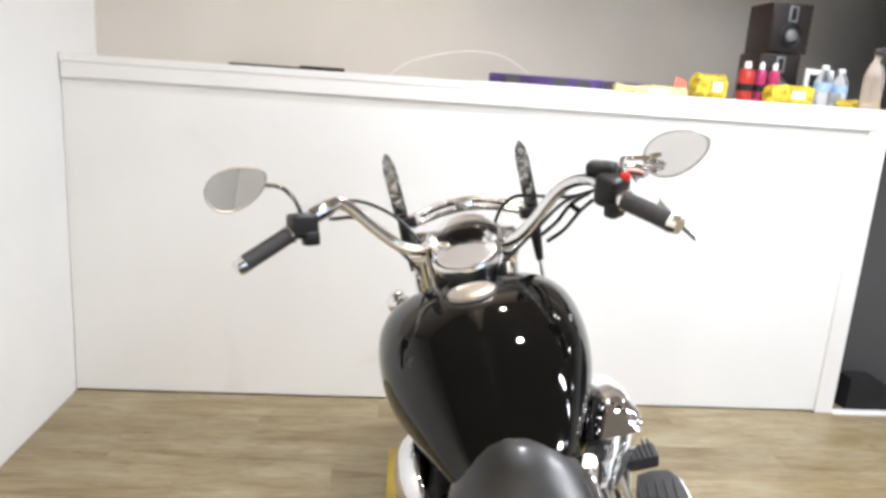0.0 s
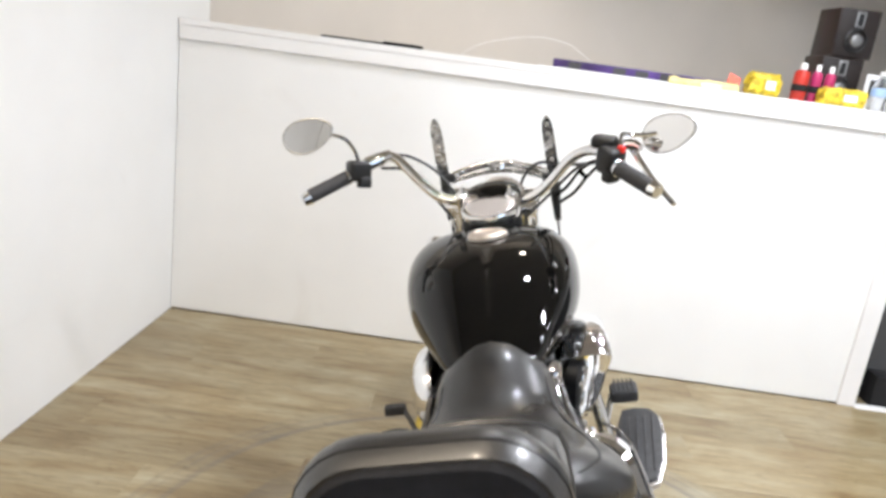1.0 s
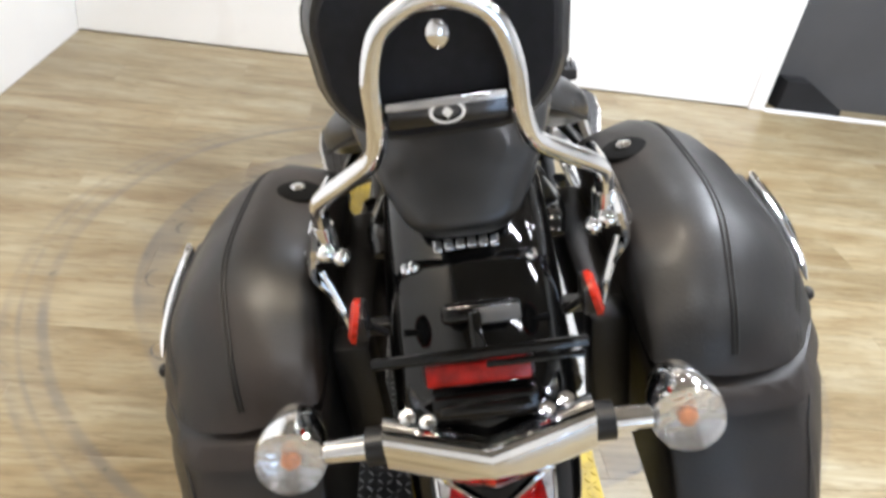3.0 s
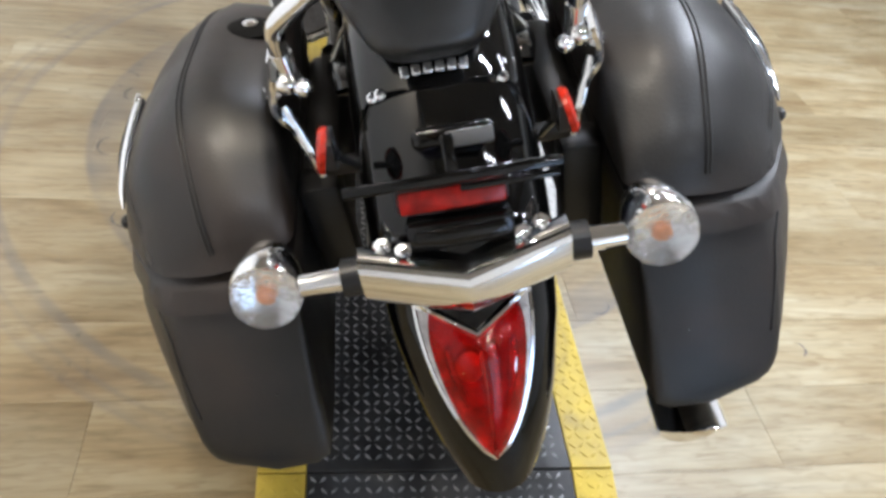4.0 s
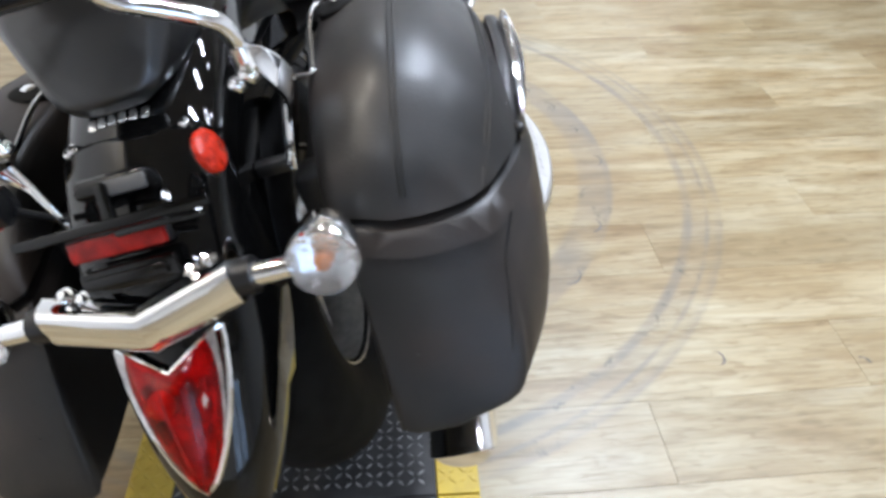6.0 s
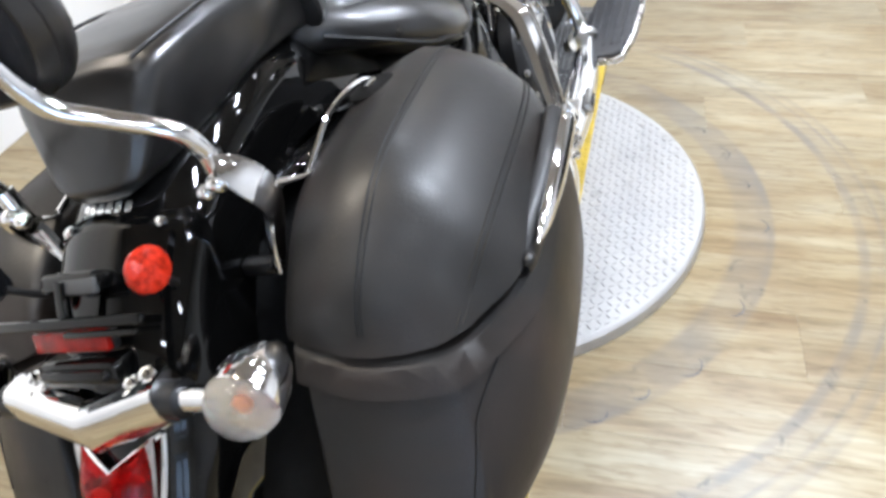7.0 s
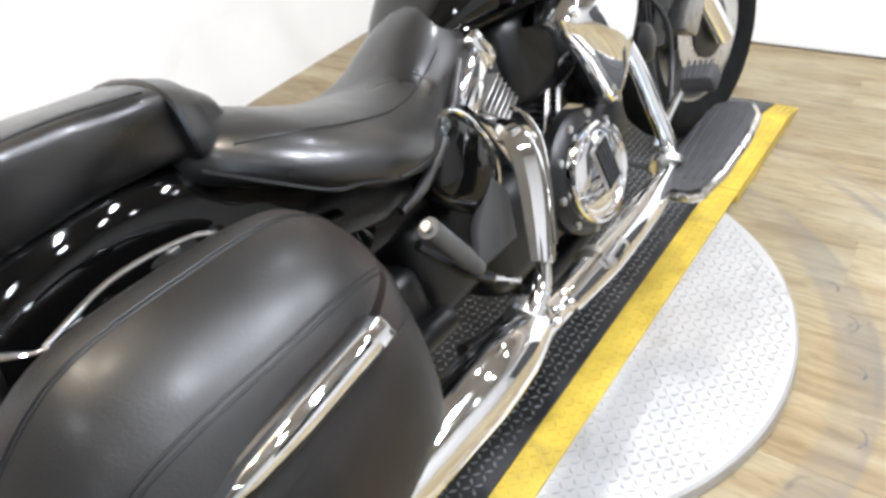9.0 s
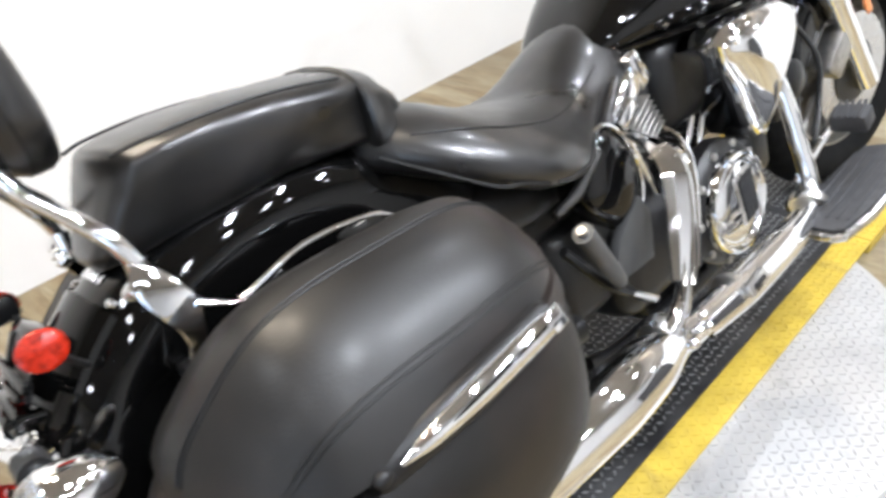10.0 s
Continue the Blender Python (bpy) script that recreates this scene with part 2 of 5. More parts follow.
    # small dark rubber marks within the rings
    sq = nd.new("ShaderNodeTexNoise")
    sq.inputs["Scale"].default_value, sq.inputs["Detail"].default_value, sq.inputs["Distortion"].default_value = 13.0, 6, 1.5
    ln.new(geo.outputs["Position"], sq.inputs["Vector"])
    marks = mix("MULTIPLY", 1.0, ring, ramp(sq.outputs["Fac"], [(0.62, (0, 0, 0)), (0.7, (0.75, 0.75, 0.75))]))
    c = mix("MIX", marks, c, (0.06, 0.055, 0.05))
    ln.new(c, b.inputs["Base Color"])
    b.inputs["Roughness"].default_value = 0.34
    b.inputs["Specular IOR Level"].default_value = 0.5
    bp = nd.new("ShaderNodeBump")
    bp.inputs["Strength"].default_value, bp.inputs["Distance"].default_value = 0.15, 0.001
    ln.new(noise_of(30.0, 0.5, 8.0, 5), bp.inputs["Height"])
    ln.new(bp.outputs["Normal"], b.inputs["Normal"])
    return m


PLANK = plank_material()


# ---- mesh tools ----
def finish(bm, name, material, sharp=38):
    bmesh.ops.recalc_face_normals(bm, faces=bm.faces)
    for f in bm.faces:
        f.smooth = True
    lim = radians(sharp)
    for e in bm.edges:
        if len(e.link_faces) == 2 and e.calc_face_angle(0) > lim:
            e.smooth = False
    me = bpy.data.meshes.new(name)
    bm.to_mesh(me)
    bm.free()
    me.materials.append(material)
    return me


def part(name, bm, material, parent=None, label="", sharp=38):
    ob = new(name, finish(bm, name, material, sharp))
    if parent:
        ob.parent = parent
    if label:
        tagged(ob, label)
    return ob


def thing(name, label, category, at=None, group="", kind=""):
    ob = new(name)
    if at is not None:
        ob.matrix_basis = at
    return tagged(ob, label, category, group, kind)


def mirrored(bm):
    c = bm.copy()
    for v in c.verts:
        v.co.x = -v.co.x
    bmesh.ops.reverse_faces(c, faces=c.faces)
    return c


def moved(bm, m):
    bmesh.ops.transform(bm, matrix=m, verts=bm.verts)
    return bm


def joined(*bms):
    a = bms[0]
    for b in bms[1:]:
        me = bpy.data.meshes.new("tmp")
        b.to_mesh(me)
        b.free()
        a.from_mesh(me)
        bpy.data.meshes.remove(me)
    return a


def curve(points, n=6):
    """Catmull-Rom through the points."""
    p = [Vector(q) for q in points]
    p = [p[0] * 2 - p[1]] + p + [p[-1] * 2 - p[-2]]
    out = []
    for i in range(1, len(p) - 2):
        a, b, c, d = p[i - 1:i + 3]
        for k in range(n):
            t = k / n
            out.append(0.5 * (2 * b + (c - a) * t + (2 * a - 5 * b + 4 * c - d) * t * t + (3 * b - a - 3 * c + d) * t ** 3))
    out.append(p[-2])
    return out


def skin(rings, cap=True, loop=True):
    bm = bmesh.new()
    rows = [[bm.verts.new(v) for v in r] for r in rings]
    n = len(rows[0])
    for a, b in zip(rows, rows[1:]):
        for i in range(n if loop else n - 1):
            j = (i + 1) % n
            bm.faces.new((a[i], a[j], b[j], b[i]))
    if cap and loop:
        bm.faces.new(rows[0][::-1])
        bm.faces.new(rows[-1])
    return bm


def tube(points, r, n=12, k=6, flat=1.0, up=None):
    """A round bar along a smooth line; r is one radius or one for each point; flat squeezes it."""
    pts = curve(points, k) if k > 1 else [Vector(q) for q in points]
    if isinstance(r, (int, float)):
        rad = [r] * len(pts)
    else:
        rad = [float(np.interp(i / (len(pts) - 1) * (len(r) - 1), range(len(r)), r)) for i in range(len(pts))]
    rings, side = [], None
    for i, p in enumerate(pts):
        d = (pts[min(i + 1, len(pts) - 1)] - pts[max(i - 1, 0)]).normalized()
        if side is None:
            ref = Vector(up) if up else (Vector((0, 0, 1)) if abs(d.z) < 0.9 else Vector((1, 0, 0)))
            side = d.cross(ref).normalized()
        side = (side - d * side.dot(d)).normalized()
        top = d.cross(side)
        rings.append([p + side * math.cos(a) * rad[i] + top * math.sin(a) * rad[i] * flat for a in (2 * math.pi * q / n for q in range(n))])
    return skin(rings)


def along(a, b):
    """The pose that lays the z axis from a to b, with its origin at a."""
    d = Vector(b) - Vector(a)
    return Matrix.Translation(a) @ d.to_track_quat("Z", "Y").to_matrix().to_4x4()


def lathe(profile, m=None, n=24):
    """Turns (radius, height) round z; m lays it in place."""
    rings = [[(max(r, 1e-4) * math.cos(2 * math.pi * q / n), max(r, 1e-4) * math.sin(2 * math.pi * q / n), h) for q in range(n)] for r, h in profile]
    bm = skin(rings)
    return moved(bm, m) if m else bm


def box(sx, sy, sz, m=None, bevel=0.0, seg=2):
    bm = bmesh.new()
    bmesh.ops.create_cube(bm, size=1)
    moved(bm, Matrix.Diagonal((sx, sy, sz, 1)))
    if bevel:
        bmesh.ops.bevel(bm, geom=bm.edges[:], offset=bevel, segments=seg, affect="EDGES", profile=0.5)
    return moved(bm, m) if m else bm


def ball(rx, ry, rz, m=None, n=20):
    bm = bmesh.new()
    bmesh.ops.create_uvsphere(bm, u_segments=n, v_segments=n // 2, radius=1)
    moved(bm, Matrix.Diagonal((rx, ry, rz, 1)))
    return moved(bm, m) if m else bm


def slab(outline, thick, m=None, bevel=0.0):
    """An outline in x, y made into a plate of that thickness in z."""
    bm = bmesh.new()
    f = bm.faces.new([bm.verts.new((x, y, 0)) for x, y in outline])
    ex = bmesh.ops.extrude_face_region(bm, geom=[f])
    for v in ex["geom"]:
        if isinstance(v, bmesh.types.BMVert):
            v.co.z += thick
    bmesh.ops.recalc_face_normals(bm, faces=bm.faces)
    if bevel:
        rim = [e for e in bm.edges if abs(e.verts[0].co.z - e.verts[1].co.z) < 1e-6]
        bmesh.ops.bevel(bm, geom=rim, offset=bevel, segments=2, affect="EDGES", profile=0.5)
    return moved(bm, m) if m else bm


def T(x, y, z, rx=0, ry=0, rz=0):
    return pose(x, y, z, rx, ry, rz)


def torus(R, r, m=None, n=40, k=12, sx=1.0):
    rings = [[((R + r * math.cos(b)) * math.cos(a), (R + r * math.cos(b)) * math.sin(a), r * sx * math.sin(b)) for b in (2 * math.pi * j / k for j in range(k))]
             for a in (2 * math.pi * i / n for i in range(n + 1))]
    bm = skin(rings, cap=False)
    bmesh.ops.remove_doubles(bm, verts=bm.verts, dist=1e-5)
    return moved(bm, m) if m else bm


# ---- the room ----
CORNER = Vector((-1.655, 2.27, 0))
TURN = 1.7
ROOM = Matrix.Translation(CORNER) @ pose(0, 0, 0, 0, 0, TURN)


def room(u, v, z=0, rz=0):
    return ROOM @ pose(u, v, z, 0, 0, rz)


def wallbox(name, u0, u1, v0, v1, z0, z1, material, label, category="wall"):
    b = box(u1 - u0, v1 - v0, z1 - z0, Matrix.Translation(((u0 + u1) / 2, (v0 + v1) / 2, (z0 + z1) / 2)), 0.002, 1)
    ob = part(name, b, material)
    ob.matrix_basis = ROOM
    return tagged(ob, label, category, kind="structure")


LEDGE = 1.325
HALF = 3.22
floor = wallbox("floor", -0.2, 6.0, -6.0, 4.2, -0.12, -0.006, WALLB, "pale oak vinyl plank floor with scuffs", "floor")
wallbox("wall_half", 0.0, HALF, 0.0, 0.3, 0.006, LEDGE - 0.03, WALLW, "white painted half wall with a deep ledge")
wallbox("ledge_top", 0.0, 5.0, -0.018, 2.2, LEDGE - 0.0285, LEDGE, TRIMW, "white painted ledge top of the half wall", "ledge")
wallbox("ledge_trim", 0.003, 5.0, -0.0165, -0.0035, LEDGE - 0.085, LEDGE - 0.029, TRIMW, "white painted trim board under the ledge", "trim")
wallbox("corner_post_trim", HALF - 0.07, HALF + 0.012, -0.014, -0.002, 0.0, LEDGE - 0.0855, TRIMW, "white painted corner trim board", "trim")
wallbox("wall_left", -0.2, -0.002, -6.0, 2.2, -0.006, CEILING, WALLW, "white painted side wall with faint scuffs")
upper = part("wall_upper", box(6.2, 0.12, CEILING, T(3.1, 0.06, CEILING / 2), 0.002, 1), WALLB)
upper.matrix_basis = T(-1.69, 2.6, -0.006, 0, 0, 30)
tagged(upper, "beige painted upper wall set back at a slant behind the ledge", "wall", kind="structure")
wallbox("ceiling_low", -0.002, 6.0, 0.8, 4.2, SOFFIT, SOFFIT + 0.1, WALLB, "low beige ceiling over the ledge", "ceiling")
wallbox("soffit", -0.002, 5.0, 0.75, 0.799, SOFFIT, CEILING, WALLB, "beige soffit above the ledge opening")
# unseen closing wall, toned grey so that it bounces less light
wallbox("wall_right", 5.0, 5.2, -6.0, 2.2, -0.006, CEILING, SHADEW, "unseen side wall, greyed to hold back bounced light")
wallbox("wall_behind", 0.0, 2.4, -6.2, -6.0, -0.006, CEILING, WALLW, "white painted end wall")
wallbox("wall_behind_side", 4.1, 5.0, -6.2, -6.0, -0.006, CEILING, WALLW, "white painted end wall beside the glazed door")
wallbox("wall_behind_top", 2.4, 4.1, -6.2, -6.0, 2.15, CEILING, WALLW, "white painted end wall above the glazed door")
glazed_door = thing("door_1", "glazed double door with white frames and daylight behind it", "door", room(3.25, -6.1, 0), kind="structure")
for x in (-0.42, 0.42):
    part("door_frame", joined(*[box(0.07, 0.06, 2.1, T(x + k * 0.375, 0, 1.06), 0.004, 1) for k in (-1, 1)], *[box(0.68, 0.06, 0.09, T(x, 0, z), 0.004, 1) for z in (0.06, 2.06)]), TRIMW, glazed_door, "white door frame")
    part("pane", box(0.68, 0.008, 1.91, T(x, 0, 1.06), 0.001, 1), CLEARGLASS, glazed_door, "clear glass pane").visible_shadow = False
wallbox("backdrop_daylight", 1.8, 4.7, -6.6, -6.55, -0.05, 2.6, DAYGLOW, "pale blue daylight outside the glazed door", "backdrop")
# unseen ceiling; its tan is tuned for reflections in tank and chrome
wallbox("ceiling", -0.2, 6.0, -6.0, 2.2, CEILING + 0.002, CEILING + 0.15, CEILM, "unseen plain ceiling, its tan set for reflections and bounce", "ceiling")
# the gloom beneath the ledge is put into this panel's dark grey
wallbox("recess_panel", HALF + 0.002, 5.0, 0.125, 0.18, 0.0005, LEDGE - 0.03, GREYW, "recess panel behind the opening, its shade put in as dark grey", "panel")
wallbox("threshold_trim", HALF + 0.013, 5.0, -0.03, 0.02, 0.0, 0.006, TRIMW, "white metal threshold strip on the floor", "trim")

# ---- lamps ----


def heads_of(n):
    return [0.17 * (k - (n - 1) / 2) for k in range(n)]


def ceiling_lamp(n):
    words = ("", "one round spot lamp", "two round spot lamps", "three round spot lamps")[n]
    t = thing("ceiling_lamp", "white ceiling track with " + words + ", switched on", "lamp", group="ceiling lamps")
    part("track", box(0.17 * n, 0.05, 0.025, T(0, 0, -0.0125), 0.004), WHITEP, t)
    for x in heads_of(n):
        head = part("spot_head", lathe([(0.02, -0.024), (0.07, -0.03), (0.076, -0.07), (0.07, -0.072), (0.066, -0.045)], T(x, 0, 0), 20), WHITEP, t)
        part("diffuser", lathe([(0.065, -0.05), (0.065, -0.055), (0.005, -0.056)], T(x, 0, 0), 20), GLOW, head, "glowing diffuser")
    return t


def height(y):
    return CEILING if y < 3.0 else SOFFIT


first = {}
for x, y, watts, n in LAMPS:
    if n in first:
        copy_thing(first[n], T(x, y, height(y)))
    else:
        first[n] = ceiling_lamp(n)
        first[n].matrix_basis = T(x, y, height(y))
for x, y, watts, n, k in [(x, y, w, n, k) for x, y, w, n in LAMPS for k in heads_of(n)]:
    lamp_data = bpy.data.lights.new("ceiling_spot", "AREA")
    lamp_data.shape, lamp_data.size, lamp_data.energy, lamp_data.color = "DISK", 0.09, watts / n, (1.0, 0.85, 0.66) if (x, y) in WARM else (0.91, 0.94, 1.0)
    lamp_data.spread = radians(165)
    ob = new("ceiling_spot", lamp_data)
    ob.matrix_basis = T(x + k, y, height(y) - 0.085)


# ---- the turntable and the wheel track ----
PX0, PX1, PXA, PXB = -0.304, 0.132, -0.381, 0.204
PTOP = 0.042
DISC = (-0.104, 0.682, 0.604)


def tread(name, pitch, size, height, inside, material, parent, area, z, slope=None):
    """Raised lozenges of a checker plate, set crosswise in turn, as one joined mesh."""
    verts, faces = [], []
    x0, x1, y0, y1 = area
    nx, ny = int((x1 - x0) / pitch) + 1, int((y1 - y0) / pitch) + 1
    for i in range(nx):
        for j in range(ny):
            x, y = x0 + (i + 0.5) * pitch, y0 + (j + 0.5) * pitch
            if not inside(x, y):
                continue
            a = radians(45 if (i + j) % 2 else -45)
            c, s, zz = math.cos(a), math.sin(a), (slope(x, y) if slope else z)
            b = len(verts)
            for px, py, pz in ((-1, 0, 0), (0, -0.3, 0), (1, 0, 0), (0, 0.3, 0), (-0.55, 0, 1), (0, -0.14, 1), (0.55, 0, 1), (0, 0.14, 1)):
                qx, qy = px * size, py * size
                verts.append((x + qx * c - qy * s, y + qx * s + qy * c, zz + pz * height))
            faces += [(b, b + 1, b + 5, b + 4), (b + 1, b + 2, b + 6, b + 5), (b + 2, b + 3, b + 7, b + 6), (b + 3, b, b + 4, b + 7), (b + 4, b + 5, b + 6, b + 7)]
    me = bpy.data.meshes.new(name)
    me.from_pydata(verts, [], faces)
    me.materials.append(material)
    ob = new(name, me)
    ob.parent = parent
    ob["kind"] = "stuff"
    return ob


def in_disc(x, y, r):
    return (x - DISC[0]) ** 2 + (y - DISC[1]) ** 2 < r * r


turntable = thing("turntable", "round aluminium checker-plate turntable lying on the floor", "turntable")
part("disc", lathe([(DISC[2] + 0.006, 0.0), (DISC[2] + 0.007, 0.003), (DISC[2] + 0.003, 0.029), (DISC[2], 0.031), (DISC[2] - 0.003, 0.034), (0.3, 0.034), (0.01, 0.034)], T(DISC[0], DISC[1], 0), 96), SILVER, turntable)
tread("raised_tread", 0.0185, 0.0098, 0.0026, lambda x, y: in_disc(x, y, DISC[2] - 0.014) and not PXA - 0.005 < x < PXB + 0.005, SILVER, turntable,
      (DISC[0] - 0.6, DISC[0] + 0.6, DISC[1] - 0.6, DISC[1] + 0.6), 0.0338)
for a in range(0, 360, 30):
    x, y = DISC[0] + 0.56 * math.cos(radians(a + 8)), DISC[1] + 0.56 * math.sin(radians(a + 8))
    if not PXA - 0.02 < x < PXB + 0.02:
        part("screw", lathe([(0.008, 0.034), (0.0075, 0.0365), (0.002, 0.037)], T(x, y, 0), 10), ALLOY, turntable)

Y0, Y1, Y2, Y3, Y4, Y5 = -0.515, -0.356, 0.08, 1.298, 1.74, 1.88


def track_plate(name, label, ya, za, yb, zb, zbot):
    """A length of the wheel track: a black middle and two yellow edges."""
    t = thing(name, label, "ramp" if za != zb else "platform", group="wheel track lengths")
    g = 0.0015

    def bar(nm, xa, xb, material):
        bm = bmesh.new()
        v = [bm.verts.new(p) for p in ((xa, ya + g, zbot), (xb, ya + g, zbot), (xb, yb - g, zbot), (xa, yb - g, zbot),
                                       (xa, ya + g, max(za, zbot + 0.004)), (xb, ya + g, max(za, zbot + 0.004)), (xb, yb - g, max(zb, zbot + 0.004)), (xa, yb - g, max(zb, zbot + 0.004)))]
        for q in ((3, 2, 1, 0), (4, 5, 6, 7), (0, 1, 5, 4), (1, 2, 6, 5), (2, 3, 7, 6), (3, 0, 4, 7)):
            bm.faces.new([v[k] for k in q])
        bmesh.ops.bevel(bm, geom=bm.edges[:], offset=0.0015, segments=1, affect="EDGES")
        ob = part(nm, bm, material, t)
        tread("raised_tread", 0.0175, 0.0092, 0.0022, lambda x, y: xa + 0.008 < x < xb - 0.008 and ya + 0.01 < y < yb - 0.01, TREADEDGE if material is BLACKTREAD else material, ob,
              (xa, xb, ya, yb), 0, lambda x, y: max(za, zbot + 0.004) + (max(zb, zbot + 0.004) - max(za, zbot + 0.004)) * (y - ya) / (yb - ya) - 0.0003)
    bar("black_tread", PX0, PX1, BLACKTREAD)
    bar("yellow_edge", PXA, PX0 - 0.001, YELLOW)
    bar("yellow_edge", PX1 + 0.001, PXB, YELLOW)
    return t


track_plate("ramp", "short black checker-plate ramp with yellow edges on the floor", Y0, 0.0, Y1, PTOP, 0.0)
track_plate("platform", "black checker-plate wheel track with yellow edges", Y1, PTOP, Y2, PTOP, 0.0)
track_plate("platform", "black checker-plate wheel track with yellow edges on the turntable", Y2, PTOP, Y3, PTOP, 0.0345)
track_plate("platform", "black checker-plate wheel track with yellow edges", Y3, PTOP, Y4, PTOP, 0.0)
track_plate("ramp", "short black checker-plate ramp with yellow edges on the floor", Y4, PTOP, Y5, 0.0, 0.0)

# ---- the motorcycle ----
# x to its right, y ahead, z up from where it stands; it leans on its side stand
LEAN = 15.55
bike = thing("motorcycle", "black cruiser motorcycle with chrome trim and saddlebags, on its side stand", "motorcycle", T(0, 0, 0.06, 0, -LEAN, 0))


def both(name, make, material, label="", parent=bike, sharp=38):
    a = make()
    b = mirrored(a)
    return part(name, a, material, parent, label, sharp), part(name, b, material, parent, label, sharp)


AXR = Vector((0, -0.12, 0.31))
STEER_P, STEER_D = Vector((0, 1.03, 1.05)), Vector((0, -0.53, 0.848))
STEER = Matrix.Translation(STEER_P) @ Matrix.Rotation(radians(-11.5), 4, STEER_D) @ Matrix.Translation(-STEER_P)
AXF = Vector((0, 1.56, 0.31))
SIDE = Matrix.Rotation(radians(90), 4, "Y")


# wheels
def tyre(R, r, axis, m):
    prof = []
    for i in range(17):
        a = -math.pi * 0.78 + 2 * math.pi * 0.78 * i / 16
        prof.append((R + r * math.cos(a), r * 1.05 * math.sin(a)))
    rings = [[(p[1], p[0] * math.cos(b), p[0] * math.sin(b)) for p in prof] for b in (2 * math.pi * k / 56 for k in range(57))]
    bm = skin(rings, cap=False, loop=False)
    bmesh.ops.remove_doubles(bm, verts=bm.verts, dist=1e-5)
    return moved(bm, m @ Matrix.Translation(axis))


def rim(R, w, axis, m):
    bm = joined(lathe([(R - 0.025, -w), (R + 0.004, -w), (R + 0.006, -w + 0.008), (R - 0.012, -w + 0.02), (R - 0.012, w - 0.02), (R + 0.006, w - 0.008), (R + 0.004, w), (R - 0.025, w), (R - 0.025, -w)], SIDE, 56),
                lathe([(0.03, -0.07), (0.045, -0.05), (0.045, 0.05), (0.03, 0.07)], SIDE, 20))
    for k in range(5):
        a = 2 * math.pi * k / 5
        for s in (-1, 1):
            q = a + s * 0.22
            bm = joined(bm, tube([(0, 0.04 * math.cos(a), 0.04 * math.sin(a)), (0.012 * s, (R - 0.02) * math.cos(q), (R - 0.02) * math.sin(q))], [0.014, 0.009], 8, 1))
    return moved(bm, m @ Matrix.Translation(axis))


ID = Matrix.Identity(4)
rear_wheel = part("rear_wheel", tyre(0.235, 0.085, AXR, ID), RUBBER, bike, "black rubber rear tyre")
part("rim", rim(0.2, 0.065, AXR, ID), ALLOY, rear_wheel, "cast alloy rim")
front_wheel = part("front_wheel", tyre(0.255, 0.065, AXF, STEER), RUBBER, bike, "black rubber front tyre")
part("rim", rim(0.225, 0.045, AXF, STEER), ALLOY, front_wheel, "cast alloy rim")
part("brake_disc", moved(lathe([(0.07, 0.068), (0.15, 0.068), (0.152, 0.072), (0.07, 0.072), (0.07, 0.068)], SIDE, 48), STEER @ Matrix.Translation(AXF)), SATIN, front_wheel, "drilled steel brake disc")
part("caliper", moved(box(0.06, 0.07, 0.12, T(0.085, -0.12, 0.09, -35), 0.012), STEER @ Matrix.Translation(AXF)), ALLOY, bike, "alloy brake caliper")
part("disc_carrier", moved(lathe([(0.05, 0.06), (0.085, 0.066), (0.085, 0.076), (0.05, 0.08)], SIDE, 24), STEER @ Matrix.Translation(AXF)), PLASTIC, front_wheel)


# rear fender, following the rear wheel
def kick(deg):
    """How far the rear fender stands off its wheel's circle towards its tail."""
    return float(np.interp(deg, [-62, 0, 30, 45, 56, 66, 76, 90], [-0.02, 0.006, 0.008, 0.002, -0.009, 0.003, 0.02, 0.03]))


def fender_ring(C, R, a, w):
    prof = [(-1.0, -0.125), (-1.0, -0.085), (-0.985, -0.066), (-0.95, -0.051), (-0.89, -0.0385), (-0.8, -0.027), (-0.68, -0.0175), (-0.53, -0.0098), (-0.36, -0.0042), (-0.18, -0.001), (0, 0.0)]
    prof = prof + [(-x, d) for x, d in prof[-2::-1]]
    return [Vector((x * w, C.y - (R + d) * math.sin(a), C.z + (R + d) * math.cos(a))) for x, d in prof]


def fender_shell(C, R, a0, a1, width, steps=36, kicked=False):
    outer, inner = [], []
    for i in range(steps + 1):
        a = radians(a0 + (a1 - a0) * i / steps)
        w = width(math.degrees(a))
        k = kick(math.degrees(a)) if kicked else 0.0
        o = fender_ring(C, R + k, a, w)
        n = fender_ring(C, R + k - 0.006, a, w - 0.005)
        outer.append(o + n[::-1])
    return skin(outer)


def rear_width(a):
    return float(np.interp(a, [0, 50, 62, 72, 79, 83], [0.096, 0.095, 0.089, 0.076, 0.062, 0.048]))


REAR_R = 0.452
rear_fender = part("rear_fender", fender_shell(AXR, REAR_R, -62, 83, rear_width, 48, True), PAINT, bike, "glossy black rear fender")


def on_fender(x, deg, lift=0.0, R=REAR_R):
    w = rear_width(deg)
    u = min(1, abs(x) / w)
    drop = float(np.interp(u, [0, 0.18, 0.36, 0.53, 0.68, 0.8, 0.89, 0.95, 0.985, 1.0], [0, -0.001, -0.0042, -0.0098, -0.0175, -0.027, -0.0385, -0.051, -0.066, -0.085]))
    a = radians(deg)
    lift += kick(deg)
    return Vector((x, AXR.y - (R + drop + lift) * math.sin(a), AXR.z + (R + drop + lift) * math.cos(a)))


